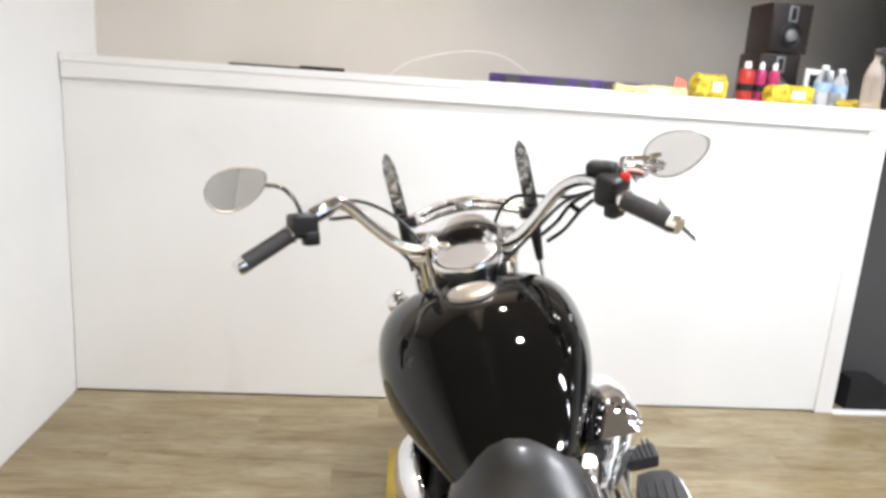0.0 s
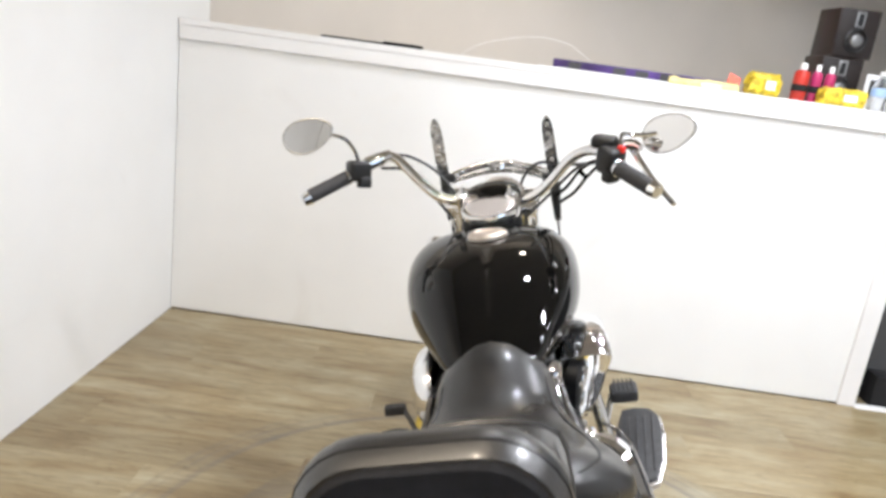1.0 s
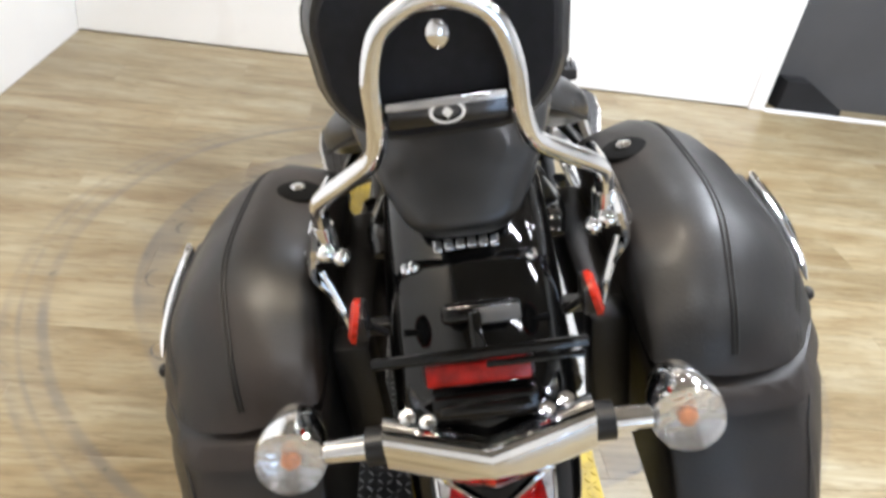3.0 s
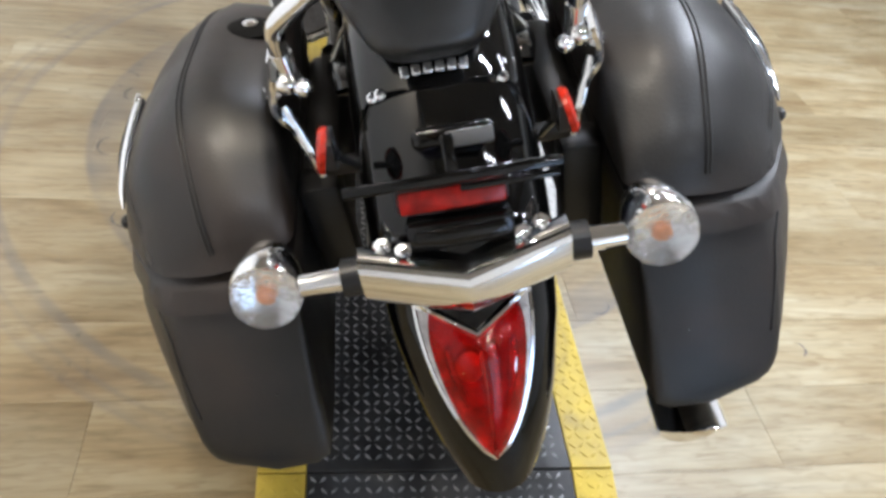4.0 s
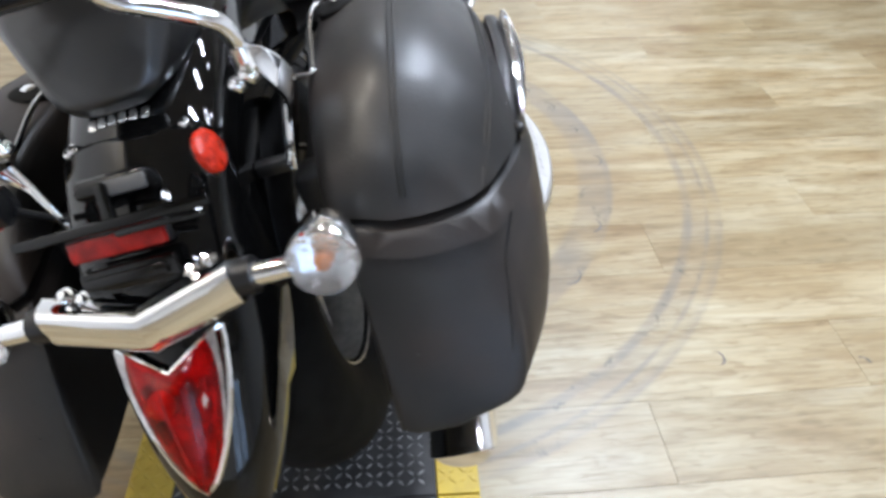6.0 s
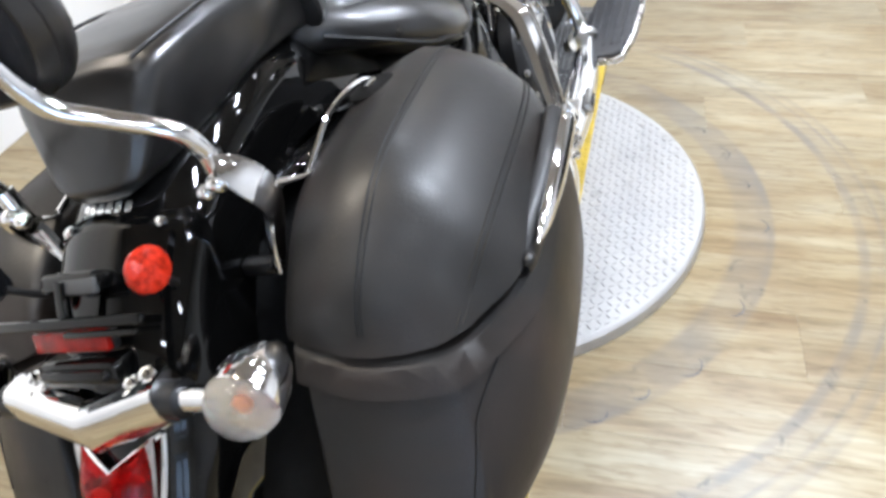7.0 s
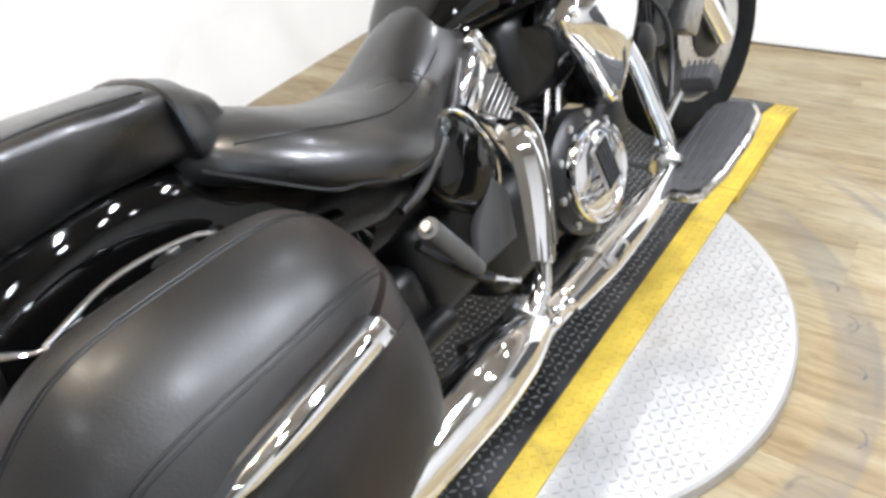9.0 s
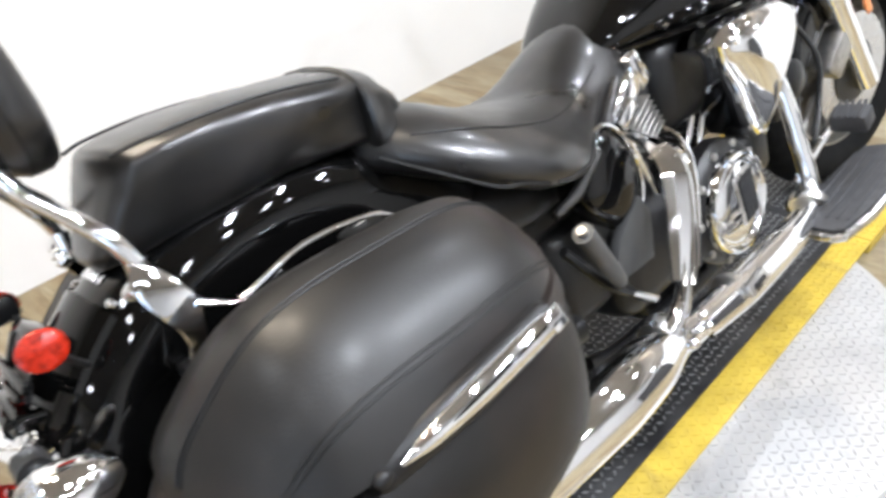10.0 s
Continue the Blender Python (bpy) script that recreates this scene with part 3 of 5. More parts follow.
for k in range(6):
    part("emblem_bar", box(0.0085, 0.002, 0.013, Matrix.Translation(on_fender(-0.029 + 0.0115 * k, 27.5, 0.0006)) @ pose(0, 0, 0, 117.5), 0.001, 1), CHROME, rear_fender, "small plain chrome bar")

# tail lamp: a shield-shaped red lens in a chrome rim
def tail_half(s):
    return 0.056 * (1 - s ** 2.1) ** 0.8


def tail_point(s, u, lift):
    deg = 56.4 + 20.1 * s + (4.4 * (1 - abs(u)) * (1 - s) ** 4)
    return on_fender(u * tail_half(s), deg, lift)


rows = []
for i in range(15):
    s = min(i / 14, 0.995)
    rows.append([tail_point(s, u, 0.004 + 0.03 * (1 - u * u) * (1 - s) ** 0.4 * (0.35 + 0.65 * min(1, 3 * s + 0.3))) for u in np.linspace(-1, 1, 13)])
tail_lamp = part("tail_lamp", skin(rows, loop=False), REDLENS, bike, "red shield-shaped tail lamp lens")
edge = [tail_point(min(i / 14, 0.995), -1, 0.004) for i in range(15)] + [tail_point(min(i / 14, 0.995), 1, 0.004) for i in range(13, -1, -1)]
top = [tail_point(0, u, 0.006) for u in np.linspace(1, -1, 9)]
part("bezel", joined(tube(edge, 0.0037, 8, 1), tube(top, 0.0037, 8, 1)), CHROME, tail_lamp, "chrome rim")
bowl = [[tail_point(min(i / 10, 0.99), u * 0.96, 0.003 + 0.012 * u * u * (1 - i / 10)) for u in np.linspace(-1, 1, 9)] for i in range(11)]
part("inner_reflector", skin(bowl, loop=False), REDBOWL, tail_lamp, "bright faceted reflector behind the lens")
part("bulb", ball(0.013, 0.014, 0.014, Matrix.Translation(on_fender(-0.012, 64, 0.013))), AMBER, tail_lamp, "bulb behind the lens")
for x in (-0.03, 0.012, 0.032):
    part("lens_flute", tube([on_fender(x * 1.0, 61.8, 0.012), on_fender(x * 0.9, 64.5, 0.014), on_fender(x * 0.62, 69, 0.011)], [0.004, 0.0055, 0.003], 8, 4), REDBOWL, tail_lamp, "bright vertical flute behind the lens")
part("lens_rib", tube([on_fender(0, d, l) for d, l in ((61.5, 0.031), (63.5, 0.0335), (67, 0.029), (71.5, 0.021), (74.5, 0.012))], 0.0016, 6, 4), REDREF, tail_lamp)

# chrome light bar with two turn signals
ybar, zbar = -0.484, 0.594
rings = []
for x in (-0.097, -0.09, -0.05, -0.02, 0.0, 0.02, 0.05, 0.09, 0.097):
    u = abs(x) / 0.097
    cy, cz = ybar - 0.018 * (1 - u) + 0.006, zbar + 0.004 * u - 0.016 * (1 - u)
    h, d = 0.0245 + 0.002 * (1 - u), 0.0235
    rings.append([Vector((x, cy + d * math.copysign(abs(math.cos(a)) ** 0.6, math.cos(a)) * (0.75 if math.cos(a) < 0 else 1), cz + h * math.copysign(abs(math.sin(a)) ** 0.75, math.sin(a)))) for a in (2 * math.pi * k / 20 for k in range(20))])
light_bar = part("light_bar", skin(rings), CHROME, bike, "chrome tail light bar", 17)
part("mount_cover", joined(box(0.1, 0.05, 0.028, T(0, -0.45, 0.617, -20), 0.006), box(0.085, 0.03, 0.012, T(0, -0.467, 0.624, -30), 0.004)), PAINT, light_bar, "black mounting cover")
for s in (-1, 1):
    for k, y, z in ((0.056, -0.47, 0.609), (0.074, -0.464, 0.614), (0.064, -0.482, 0.607)):
        part("bolt", lathe([(0.0085, -0.004), (0.009, 0.004), (0.0055, 0.0045), (0.005, 0.01), (0.001, 0.011)], T(s * k, y, z, 32, s * 14), 8), CHROME, light_bar)


def signal(s):
    c = Vector((s * 0.185 - 0.003, -0.478, 0.597))
    m = Matrix.Translation(c) @ Matrix.Rotation(radians(90), 4, "X")
    sig = part("turn_signal", lathe([(0.002, -0.062), (0.014, -0.058), (0.026, -0.042), (0.033, -0.02), (0.0355, 0.0), (0.0345, 0.004), (0.03, 0.0), (0.022, -0.009), (0.01, -0.014)], m, 24), CHROME, bike, "chrome bullet turn signal housing")
    part("lens", lathe([(0.034, 0.003), (0.0335, 0.01), (0.029, 0.021), (0.02, 0.029), (0.008, 0.0325), (0.001, 0.033)], m, 24), CLEAR, sig, "clear ribbed lens")
    part("bulb", lathe([(0.006, -0.015), (0.0085, -0.004), (0.007, 0.006), (0.001, 0.01)], m, 12), AMBER, sig, "amber bulb")
    part("arm", tube([(s * 0.11, -0.478, 0.598), (s * 0.158, -0.478, 0.597)], [0.013, 0.011], 12, 1), CHROME, sig, "chrome arm")
    part("collar", tube([(s * 0.097, -0.478, 0.598), (s * 0.115, -0.478, 0.598)], 0.0185, 14, 1), PLASTIC, sig, "black rubber collar")


signal(-1)
signal(1)

# number plate bracket (no plate on it) and reflectors
bracket = part("plate_bracket", joined(box(0.2, 0.007, 0.011, T(0.0, -0.449, 0.672, -30, 0, 0), 0.003), box(0.012, 0.01, 0.045, T(0.0, -0.436, 0.683, -35), 0.003),
                                       box(0.09, 0.008, 0.006, T(0.05, -0.457, 0.665, -30), 0.002)), PAINT, bike, "black number plate bracket without a plate")
part("plate_lamp", box(0.075, 0.03, 0.02, T(0.006, -0.412, 0.69, -40), 0.007, 3), PAINT, bracket, "black plate lamp housing")
part("lamp_glass", box(0.045, 0.008, 0.016, T(0.02, -0.4235, 0.6945, -40), 0.003), GREYP, bracket, "grey lamp glass")
refl = part("rear_reflector", box(0.098, 0.008, 0.021, T(-0.003, -0.452, 0.652, -25), 0.003), REDREF, bike, "red rear reflector bar")
part("reflector_back", box(0.104, 0.008, 0.026, T(-0.003, -0.445, 0.652, -25), 0.003), PLASTIC, refl)
both("side_reflector", lambda: lathe([(0.0215, 0.0), (0.0215, 0.005), (0.018, 0.008), (0.002, 0.009)], T(0.107, -0.42, 0.702) @ Matrix.Rotation(radians(76), 4, "Y") @ Matrix.Diagonal((0.95, 1.1, 1, 1)), 24), ORANGEREF, "orange-red oval side reflector")
both("reflector_stay", lambda: joined(box(0.006, 0.034, 0.032, T(0.1045, -0.417, 0.701), 0.008), tube([(0.1, -0.412, 0.69), (0.09, -0.39, 0.66)], 0.004, 8, 1)), PLASTIC)

# smooth panel on the fender that carries the bracket
grid = [[on_fender(u, d, -0.004 if abs(u) > 0.0735 or d in (30.5, 52.0) else 0.007) for u in (-0.0745, -0.073, -0.069, -0.045, -0.02, 0.0, 0.02, 0.045, 0.069, 0.073, 0.0745)] for d in (30.5, 30.8, 32.0, 36.0, 40.0, 44.0, 48.0, 51.5, 52.0)]
panel = part("bracket_panel", skin(grid, loop=False), PAINT, rear_fender, "smooth black panel under the bracket")
for x in (-0.064, -0.056, 0.064):
    part("bolt", lathe([(0.006, -0.002), (0.006, 0.004), (0.003, 0.0065), (0.001, 0.0065)], Matrix.Translation(on_fender(x, 29.6, 0.001)) @ pose(0, 0, 0, 30), 10), CHROME, rear_fender)


def stay_plate(s):
    """A flat twisted ribbon that ends in a hook, with a thin prong."""
    edges = [((0.149, -0.322, 0.749), (0.152, -0.335, 0.73)), ((0.16, -0.303, 0.732), (0.16, -0.33, 0.707)), ((0.171, -0.29, 0.704), (0.164, -0.321, 0.684)), ((0.169, -0.287, 0.677), (0.158, -0.312, 0.663)),
             ((0.154, -0.296, 0.634), (0.146, -0.311, 0.64)), ((0.141, -0.309, 0.599), (0.134, -0.321, 0.606))]
    up, low = curve([e[0] for e in edges], 4), curve([e[1] for e in edges], 4)
    n = Vector((0.88, -0.4, 0.25)).normalized() * 0.0025
    bm = joined(skin([[p + n, p.lerp(q, 0.08) + n * 1.6, p.lerp(q, 0.92) + n * 1.6, q + n, q - n, p - n] for p, q in zip(up, low)]),
                tube([(0.168, -0.29, 0.69), (0.174, -0.272, 0.68), (0.18, -0.26, 0.674), (0.186, -0.248, 0.672)], [0.008, 0.006, 0.004, 0.003], 10, 4, 0.6),
                tube([(0.16, -0.303, 0.683), (0.152, -0.308, 0.655), (0.144, -0.314, 0.628), (0.137, -0.318, 0.6)], [0.005, 0.006, 0.006, 0.006], 12, 5, 0.3, (0, -0.8, 0.6)))
    return bm if s > 0 else mirrored(bm)


# passenger backrest
sissy = part("backrest_bar", tube([(-0.143, -0.316, 0.742), (-0.14, -0.325, 0.772), (-0.128, -0.335, 0.79), (-0.095, -0.35, 0.815), (-0.07, -0.365, 0.838), (-0.061, -0.375, 0.87), (-0.058, -0.383, 0.915),
                                   (-0.045, -0.388, 0.953), (-0.02, -0.39, 0.971), (0.0, -0.39, 0.975), (0.02, -0.39, 0.971), (0.045, -0.388, 0.953), (0.058, -0.383, 0.915), (0.061, -0.375, 0.87),
                                   (0.07, -0.365, 0.838), (0.095, -0.35, 0.815), (0.128, -0.335, 0.79), (0.14, -0.325, 0.772), (0.143, -0.316, 0.742)], 0.0095, 12, 5), CHROME, bike, "bent chrome backrest bar")
# dark metal and pale strip paint the half-dark, half-bright reflection of the plate
part("cross_plate", box(0.1, 0.008, 0.024, T(0, -0.383, 0.882, -8), 0.003), DARKMET, sissy, "polished cross plate, its dark reflection put into the metal colour")
part("plate_glint", box(0.1, 0.004, 0.007, T(0, -0.3868, 0.8905, -24), 0.0015), SATIN, sissy, "pale strip painting the bright reflection along the plate's top")
plaque = part("plaque", torus(0.0105, 0.0022, T(0, -0.388, 0.882, 82) @ Matrix.Diagonal((1.3, 0.8, 1, 1)), 24, 6), CHROME, sissy, "chrome oval ornament")
part("diamond", box(0.0085, 0.003, 0.0085, T(0, -0.3885, 0.882, -8) @ pose(0, 0, 0, 0, 45, 0), 0.001, 1), CHROME, plaque, "small chrome diamond")
for s in (-1, 1):
    part("clamp", joined(tube([(s * 0.143, -0.316, 0.748), (s * 0.141, -0.318, 0.718)], 0.012, 10, 1), ball(0.013, 0.013, 0.011, T(s * 0.143, -0.326, 0.722)), ball(0.01, 0.01, 0.009, T(s * 0.128, -0.33, 0.716))), CHROME, sissy, "chrome bar clamp with bolts")
    part("stay", stay_plate(s), CHROME, sissy, "flat forked chrome stay")
    part("stay_bracket", box(0.04, 0.016, 0.018, T(s * 0.116, -0.312, 0.606), 0.004), PLASTIC, sissy, "black stay bracket")


def rounded(w, h, r, n=6):
    pts = []
    for cx, cz, a0 in ((w - r, h - r, 0), (-w + r, h - r, 90), (-w + r, -h + r, 180), (w - r, -h + r, 270)):
        for k in range(n + 1):
            a = radians(a0 + 90 * k / n)
            pts.append((cx + r * math.cos(a), cz + r * math.sin(a)))
    return pts


def pad_ring(y, k, dz=0.0):
    out = []
    for x, z in rounded(0.109 * k, 0.086 * k, 0.062 * k):
        squeeze = 1 - 0.13 * (-z / 0.095) if z < 0 else 1 - 0.05 * z / 0.095
        out.append(Vector((x * squeeze, y - 0.1 * z, 0.93 + dz + z)))
    return out


backrest = part("backrest_pad", skin([pad_ring(-0.366, 0.72), pad_ring(-0.370, 0.85), pad_ring(-0.368, 0.93), pad_ring(-0.355, 1.0), pad_ring(-0.344, 1.02), pad_ring(-0.332, 1.01), pad_ring(-0.322, 0.95), pad_ring(-0.316, 0.8), pad_ring(-0.312, 0.5)]), LEATHER, bike, "black vinyl backrest pad")
part("back_panel", skin([pad_ring(-0.369, 0.90), pad_ring(-0.374, 0.86), pad_ring(-0.376, 0.5)]), FABRIC, backrest, "black cloth rear panel")
part("knob", lathe([(0.008, 0), (0.009, 0.006), (0.003, 0.01)], T(0, -0.374, 0.944, 90) @ Matrix.Diagonal((1, 1.3, 1, 1)), 12), CHROME, backrest, "chrome fixing knob")
part("piping", tube(pad_ring(-0.352, 1.0) + [pad_ring(-0.352, 1.0)[0]], 0.0018, 6, 1), STITCH, backrest)


SEAT_LIP = [(0.206, 0.185, 0.551), (0.195, 0.245, 0.553), (0.177, 0.3, 0.562), (0.166, 0.35, 0.578), (0.15, 0.4, 0.596), (0.138, 0.44, 0.62), (0.13, 0.48, 0.65)]


# seats: rings set across the machine
def seat_point(station, a, power):
    y, w, zt, zb, crown, tilt = station
    c, s = math.cos(a), math.sin(a)
    x = w * math.copysign(abs(c) ** (2 / power), c)
    z = (zt + zb) / 2 + (zt - zb) / 2 * math.copysign(abs(s) ** (2 / power), s)
    z -= crown * (x / max(w, 1e-4)) ** 2
    return Vector((x * (1 - tilt * (1 - min(1, (z - zb) / (0.85 * (zt - zb) + 1e-6)))), y, z))


def seat_rings(stations, n=20, power=2.6):
    return [[seat_point(st, 2 * math.pi * k / n, power) for k in range(n)] for st in stations]


def pillion():
    """The passenger seat: square on top, its tail rounded in plan and running out below."""
    st = [(-0.287, 0.05, 0.815, 0.765, 0, 0.4), (-0.286, 0.085, 0.836, 0.735, 0.0, 0.5), (-0.279, 0.102, 0.843, 0.722, 0.002, 0.5), (-0.25, 0.112, 0.848, 0.722, 0.003, 0.4), (-0.18, 0.119, 0.85, 0.732, 0.004, 0.26), (-0.1, 0.121, 0.845, 0.738, 0.005, 0.14),
                          (0.0, 0.115, 0.834, 0.735, 0.012, 0.05), (0.05, 0.104, 0.817, 0.715, 0.012, 0), (0.09, 0.084, 0.787, 0.685, 0.01, 0), (0.105, 0.05, 0.757, 0.69, 0, 0)]
    fine = [[float(np.interp(u, range(len(st)), [p[k] for p in st])) for k in range(6)] for u in np.linspace(0, len(st) - 1, 4 * len(st) - 3)]
    bm = skin(seat_rings(fine, 72, 4.4))
    for v in bm.verts:
        crease = 0.742 + 0.066 * min(1.0, max(0.0, (v.co.y + 0.2) / 0.2))
        v.co.x *= 1 - 0.11 * min(1.0, max(0.0, (crease - v.co.z) / 0.03)) * min(1.0, max(0.0, (v.co.y + 0.24) / 0.1))
    for v in bm.verts:
        w = min(1.0, max(0.0, (-0.15 - v.co.y) / 0.13))
        v.co.y += w * (2.4 * v.co.x ** 2 - 0.05 * min(1.0, max(0.0, (0.84 - v.co.z) / 0.1)))
    return bm


passenger_seat = part("passenger_seat", pillion(), LEATHER, bike, "black vinyl passenger seat", 60)
both("piping", lambda: tube([(0.09, -0.281, 0.838), (0.103, -0.25, 0.8425), (0.113, -0.18, 0.8435), (0.115, -0.1, 0.838), (0.109, -0.01, 0.823)], 0.0024, 6, 6), STITCH, "", passenger_seat)
part("strap", skin(seat_rings([(0.012, 0.116, 0.8325, 0.727, 0.014, 0), (0.016, 0.12, 0.836, 0.722, 0.014, 0), (0.05, 0.109, 0.821, 0.707, 0.013, 0), (0.054, 0.105, 0.816, 0.709, 0.012, 0)], 28, 3.6)), LEATHER, passenger_seat, "black vinyl grab strap")
SEAT_ST = [(0.0, 0.085, 0.752, 0.70, 0.012, 0), (0.03, 0.135, 0.764, 0.69, 0.03, 0), (0.06, 0.17, 0.767, 0.68, 0.046, 0), (0.1, 0.205, 0.761, 0.665, 0.056, 0), (0.14, 0.216, 0.742, 0.635, 0.05, 0), (0.18, 0.22, 0.721, 0.605, 0.043, 0), (0.23, 0.218, 0.7, 0.585, 0.037, 0),
           (0.28, 0.206, 0.682, 0.57, 0.031, 0), (0.34, 0.174, 0.673, 0.565, 0.028, 0), (0.39, 0.147, 0.68, 0.57, 0.032, 0), (0.43, 0.133, 0.698, 0.568, 0.035, 0), (0.47, 0.126, 0.718, 0.58, 0.036, 0), (0.505, 0.12, 0.733, 0.6, 0.038, 0), (0.535, 0.11, 0.738, 0.62, 0.038, 0), (0.56, 0.093, 0.734, 0.64, 0.034, 0), (0.58, 0.065, 0.72, 0.655, 0.02, 0), (0.592, 0.022, 0.697, 0.67, 0.0, 0)]
rider_seat = part("rider_seat", skin(seat_rings(SEAT_ST, 36, 2.7)), LEATHER, bike, "black vinyl rider seat", 60)


def seat_seam(y0, a0, y1, a1, bow):
    """A stitched seam over the rider seat, from one place and angle round its section to another."""
    pts = []
    for i in range(25):
        t = i / 24
        y, a = y0 + (y1 - y0) * t, radians(a0 + (a1 - a0) * t + bow * math.sin(math.pi * t))
        st = [float(np.interp(y, [p[0] for p in SEAT_ST], [p[k] for p in SEAT_ST])) for k in range(6)]
        pts.append(seat_point(st, a, 2.7))
    return tube(pts, 0.0022, 6, 1)


both("seam_piping", lambda: seat_seam(0.2, -12, 0.44, 24, -4), STITCH, "", rider_seat)
both("seam_piping", lambda: seat_seam(0.05, 40, 0.47, 42, 8), STITCH, "", rider_seat)
both("seat_lip", lambda: tube(SEAT_LIP, [0.006, 0.009, 0.01, 0.01, 0.009, 0.008, 0.006], 10, 5), LEATHER, "rounded vinyl seat lip", rider_seat)
both("piping", lambda: tube([(0.107, 0.01, 0.712), (0.16, 0.05, 0.676), (0.2055, 0.1, 0.636), (0.2135, 0.14, 0.622), (0.2165, 0.18, 0.604)], 0.003, 6, 5), STITCH, "", rider_seat)
part("seat_base", skin(seat_rings([(-0.02, 0.06, 0.70, 0.64, 0, 0), (0.04, 0.08, 0.68, 0.58, 0, 0), (0.1, 0.1, 0.63, 0.5, 0, 0), (0.25, 0.105, 0.6, 0.47, 0, 0), (0.42, 0.09, 0.6, 0.48, 0, 0), (0.55, 0.05, 0.64, 0.55, 0, 0)], 16)), PLASTIC, rider_seat)


# fuel tank
def tank_ring(y, w, zt, zb, xm):
    half = [(0.0, 1.0), (0.2, 0.995), (0.4, 0.975), (0.6, 0.935), (0.77, 0.87), (0.9, 0.76), (0.975, 0.61), (1.0, 0.44), (0.99, 0.27), (0.94, 0.13), (0.84, 0.04), (0.65, 0.0), (0.3, -0.02)]
    pts = [(v.x * w, zb + (zt - zb) * v.y) for v in curve([(x, z, 0) for x, z in half], 2)]
    return [Vector((x, y, z)) for x, z in pts] + [Vector((-x, y, z)) for x, z in pts[::-1]]


tank_st = [(0.47, 0.05, 0.69, 0.66, 0), (0.485, 0.074, 0.705, 0.665, 0), (0.53, 0.104, 0.735, 0.675, 0), (0.59, 0.132, 0.775, 0.675, 0), (0.66, 0.162, 0.814, 0.672, 0), (0.73, 0.187, 0.842, 0.668, 0),
           (0.80, 0.204, 0.861, 0.664, 0), (0.87, 0.213, 0.872, 0.664, 0), (0.93, 0.215, 0.876, 0.668, 0), (0.98, 0.208, 0.875, 0.676, 0), (1.02, 0.19, 0.869, 0.69, 0), (1.05, 0.152, 0.857, 0.71, 0), (1.065, 0.09, 0.837, 0.74, 0)]
fine = [tuple(v) + (0,) for v in curve([st[:4] for st in tank_st], 4)]
tank = part("fuel_tank", skin([tank_ring(*s) for s in fine]), PAINT, bike, "glossy black teardrop fuel tank", 60)
part("tank_seam", joined(*[tube([Vector((s * st[1] * 0.86, st[0], st[3] + 0.02 * 0)) for st in tank_st[1:-1]], 0.006, 8, 3) for s in (-1, 1)]), PAINT, tank)
part("filler_cap", lathe([(0.05, -0.004), (0.05, 0.004), (0.044, 0.009), (0.034, 0.0105), (0.033, 0.0085), (0.002, 0.0085)], T(0.002, 0.885, 0.8755, 1) @ Matrix.Diagonal((1, 0.86, 1, 1)), 32), CAPMET, tank, "round brushed metal filler cap")


# saddlebags
BAG = [(0.08, 0.555, 0.45, 0.19, 0.225), (0.073, 0.575, 0.425, 0.187, 0.255), (0.055, 0.606, 0.4, 0.184, 0.302), (0.03, 0.636, 0.383, 0.18, 0.342), (-0.01, 0.664, 0.372, 0.18, 0.364), (-0.065, 0.678, 0.365, 0.18, 0.378),
       (-0.14, 0.683, 0.35, 0.18, 0.382), (-0.22, 0.684, 0.348, 0.18, 0.382), (-0.275, 0.676, 0.348, 0.18, 0.378), (-0.32, 0.655, 0.348, 0.18, 0.368), (-0.355, 0.629, 0.348, 0.18, 0.357), (-0.38, 0.601, 0.35, 0.181, 0.346),
       (-0.394, 0.567, 0.353, 0.182, 0.338), (-0.4, 0.52, 0.35, 0.184, 0.336), (-0.404, 0.47, 0.354, 0.187, 0.331), (-0.406, 0.42, 0.364, 0.195, 0.323)]
BAGSEC = [(0.0, 0.06), (0.0, 0.3), (0.0, 0.55), (0.0, 0.8), (0.0, 0.895), (0.03, 0.93), (0.1, 0.948), (0.22, 0.975), (0.36, 1.0), (0.52, 0.968), (0.68, 0.91), (0.82, 0.825), (0.92, 0.725), (0.98, 0.61), (1.0, 0.5),
          (1.0, 0.4), (0.992, 0.27), (0.97, 0.15), (0.935, 0.075), (0.88, 0.024), (0.79, 0.0), (0.4, 0.0), (0.1, 0.01)]


BAG_FINE = [tuple(v) for v in curve(BAG, 3)]


def bag_point(k, y, grow=0.0):
    st = sorted(BAG_FINE)
    ysx = [s[0] for s in st]
    zt, zb, xi, xo = [float(np.interp(y, ysx, [s[j] for s in st])) for j in (1, 2, 3, 4)]
    n = int(k)
    u, w = [p + (q - p) * (k - n) for p, q in zip(BAGSEC[n], BAGSEC[(n + 1) % len(BAGSEC)])]
    # the foot of the bag swells a little, and its back leans out towards the foot
    pinch = float(np.interp(y, [-0.4, -0.33, -0.2, 0.0, 0.08], [-0.03, -0.08, -0.1, -0.06, 0.05])) * min(1.0, max(0.0, 0.6 - w) / 0.2)
    x = xi + (xo - xi) * u * (1 - pinch)
    z = zb + (zt - zb) * w
    cx, cz = (xi + xo) / 2, (zb + zt) / 2
    d = Vector((x - cx, 0, z - cz)).normalized() * grow
    back = 0.55 * max(0.0, 0.56 - z) * float(np.interp(y, [-0.38, -0.1], [1.0, 0.0]))
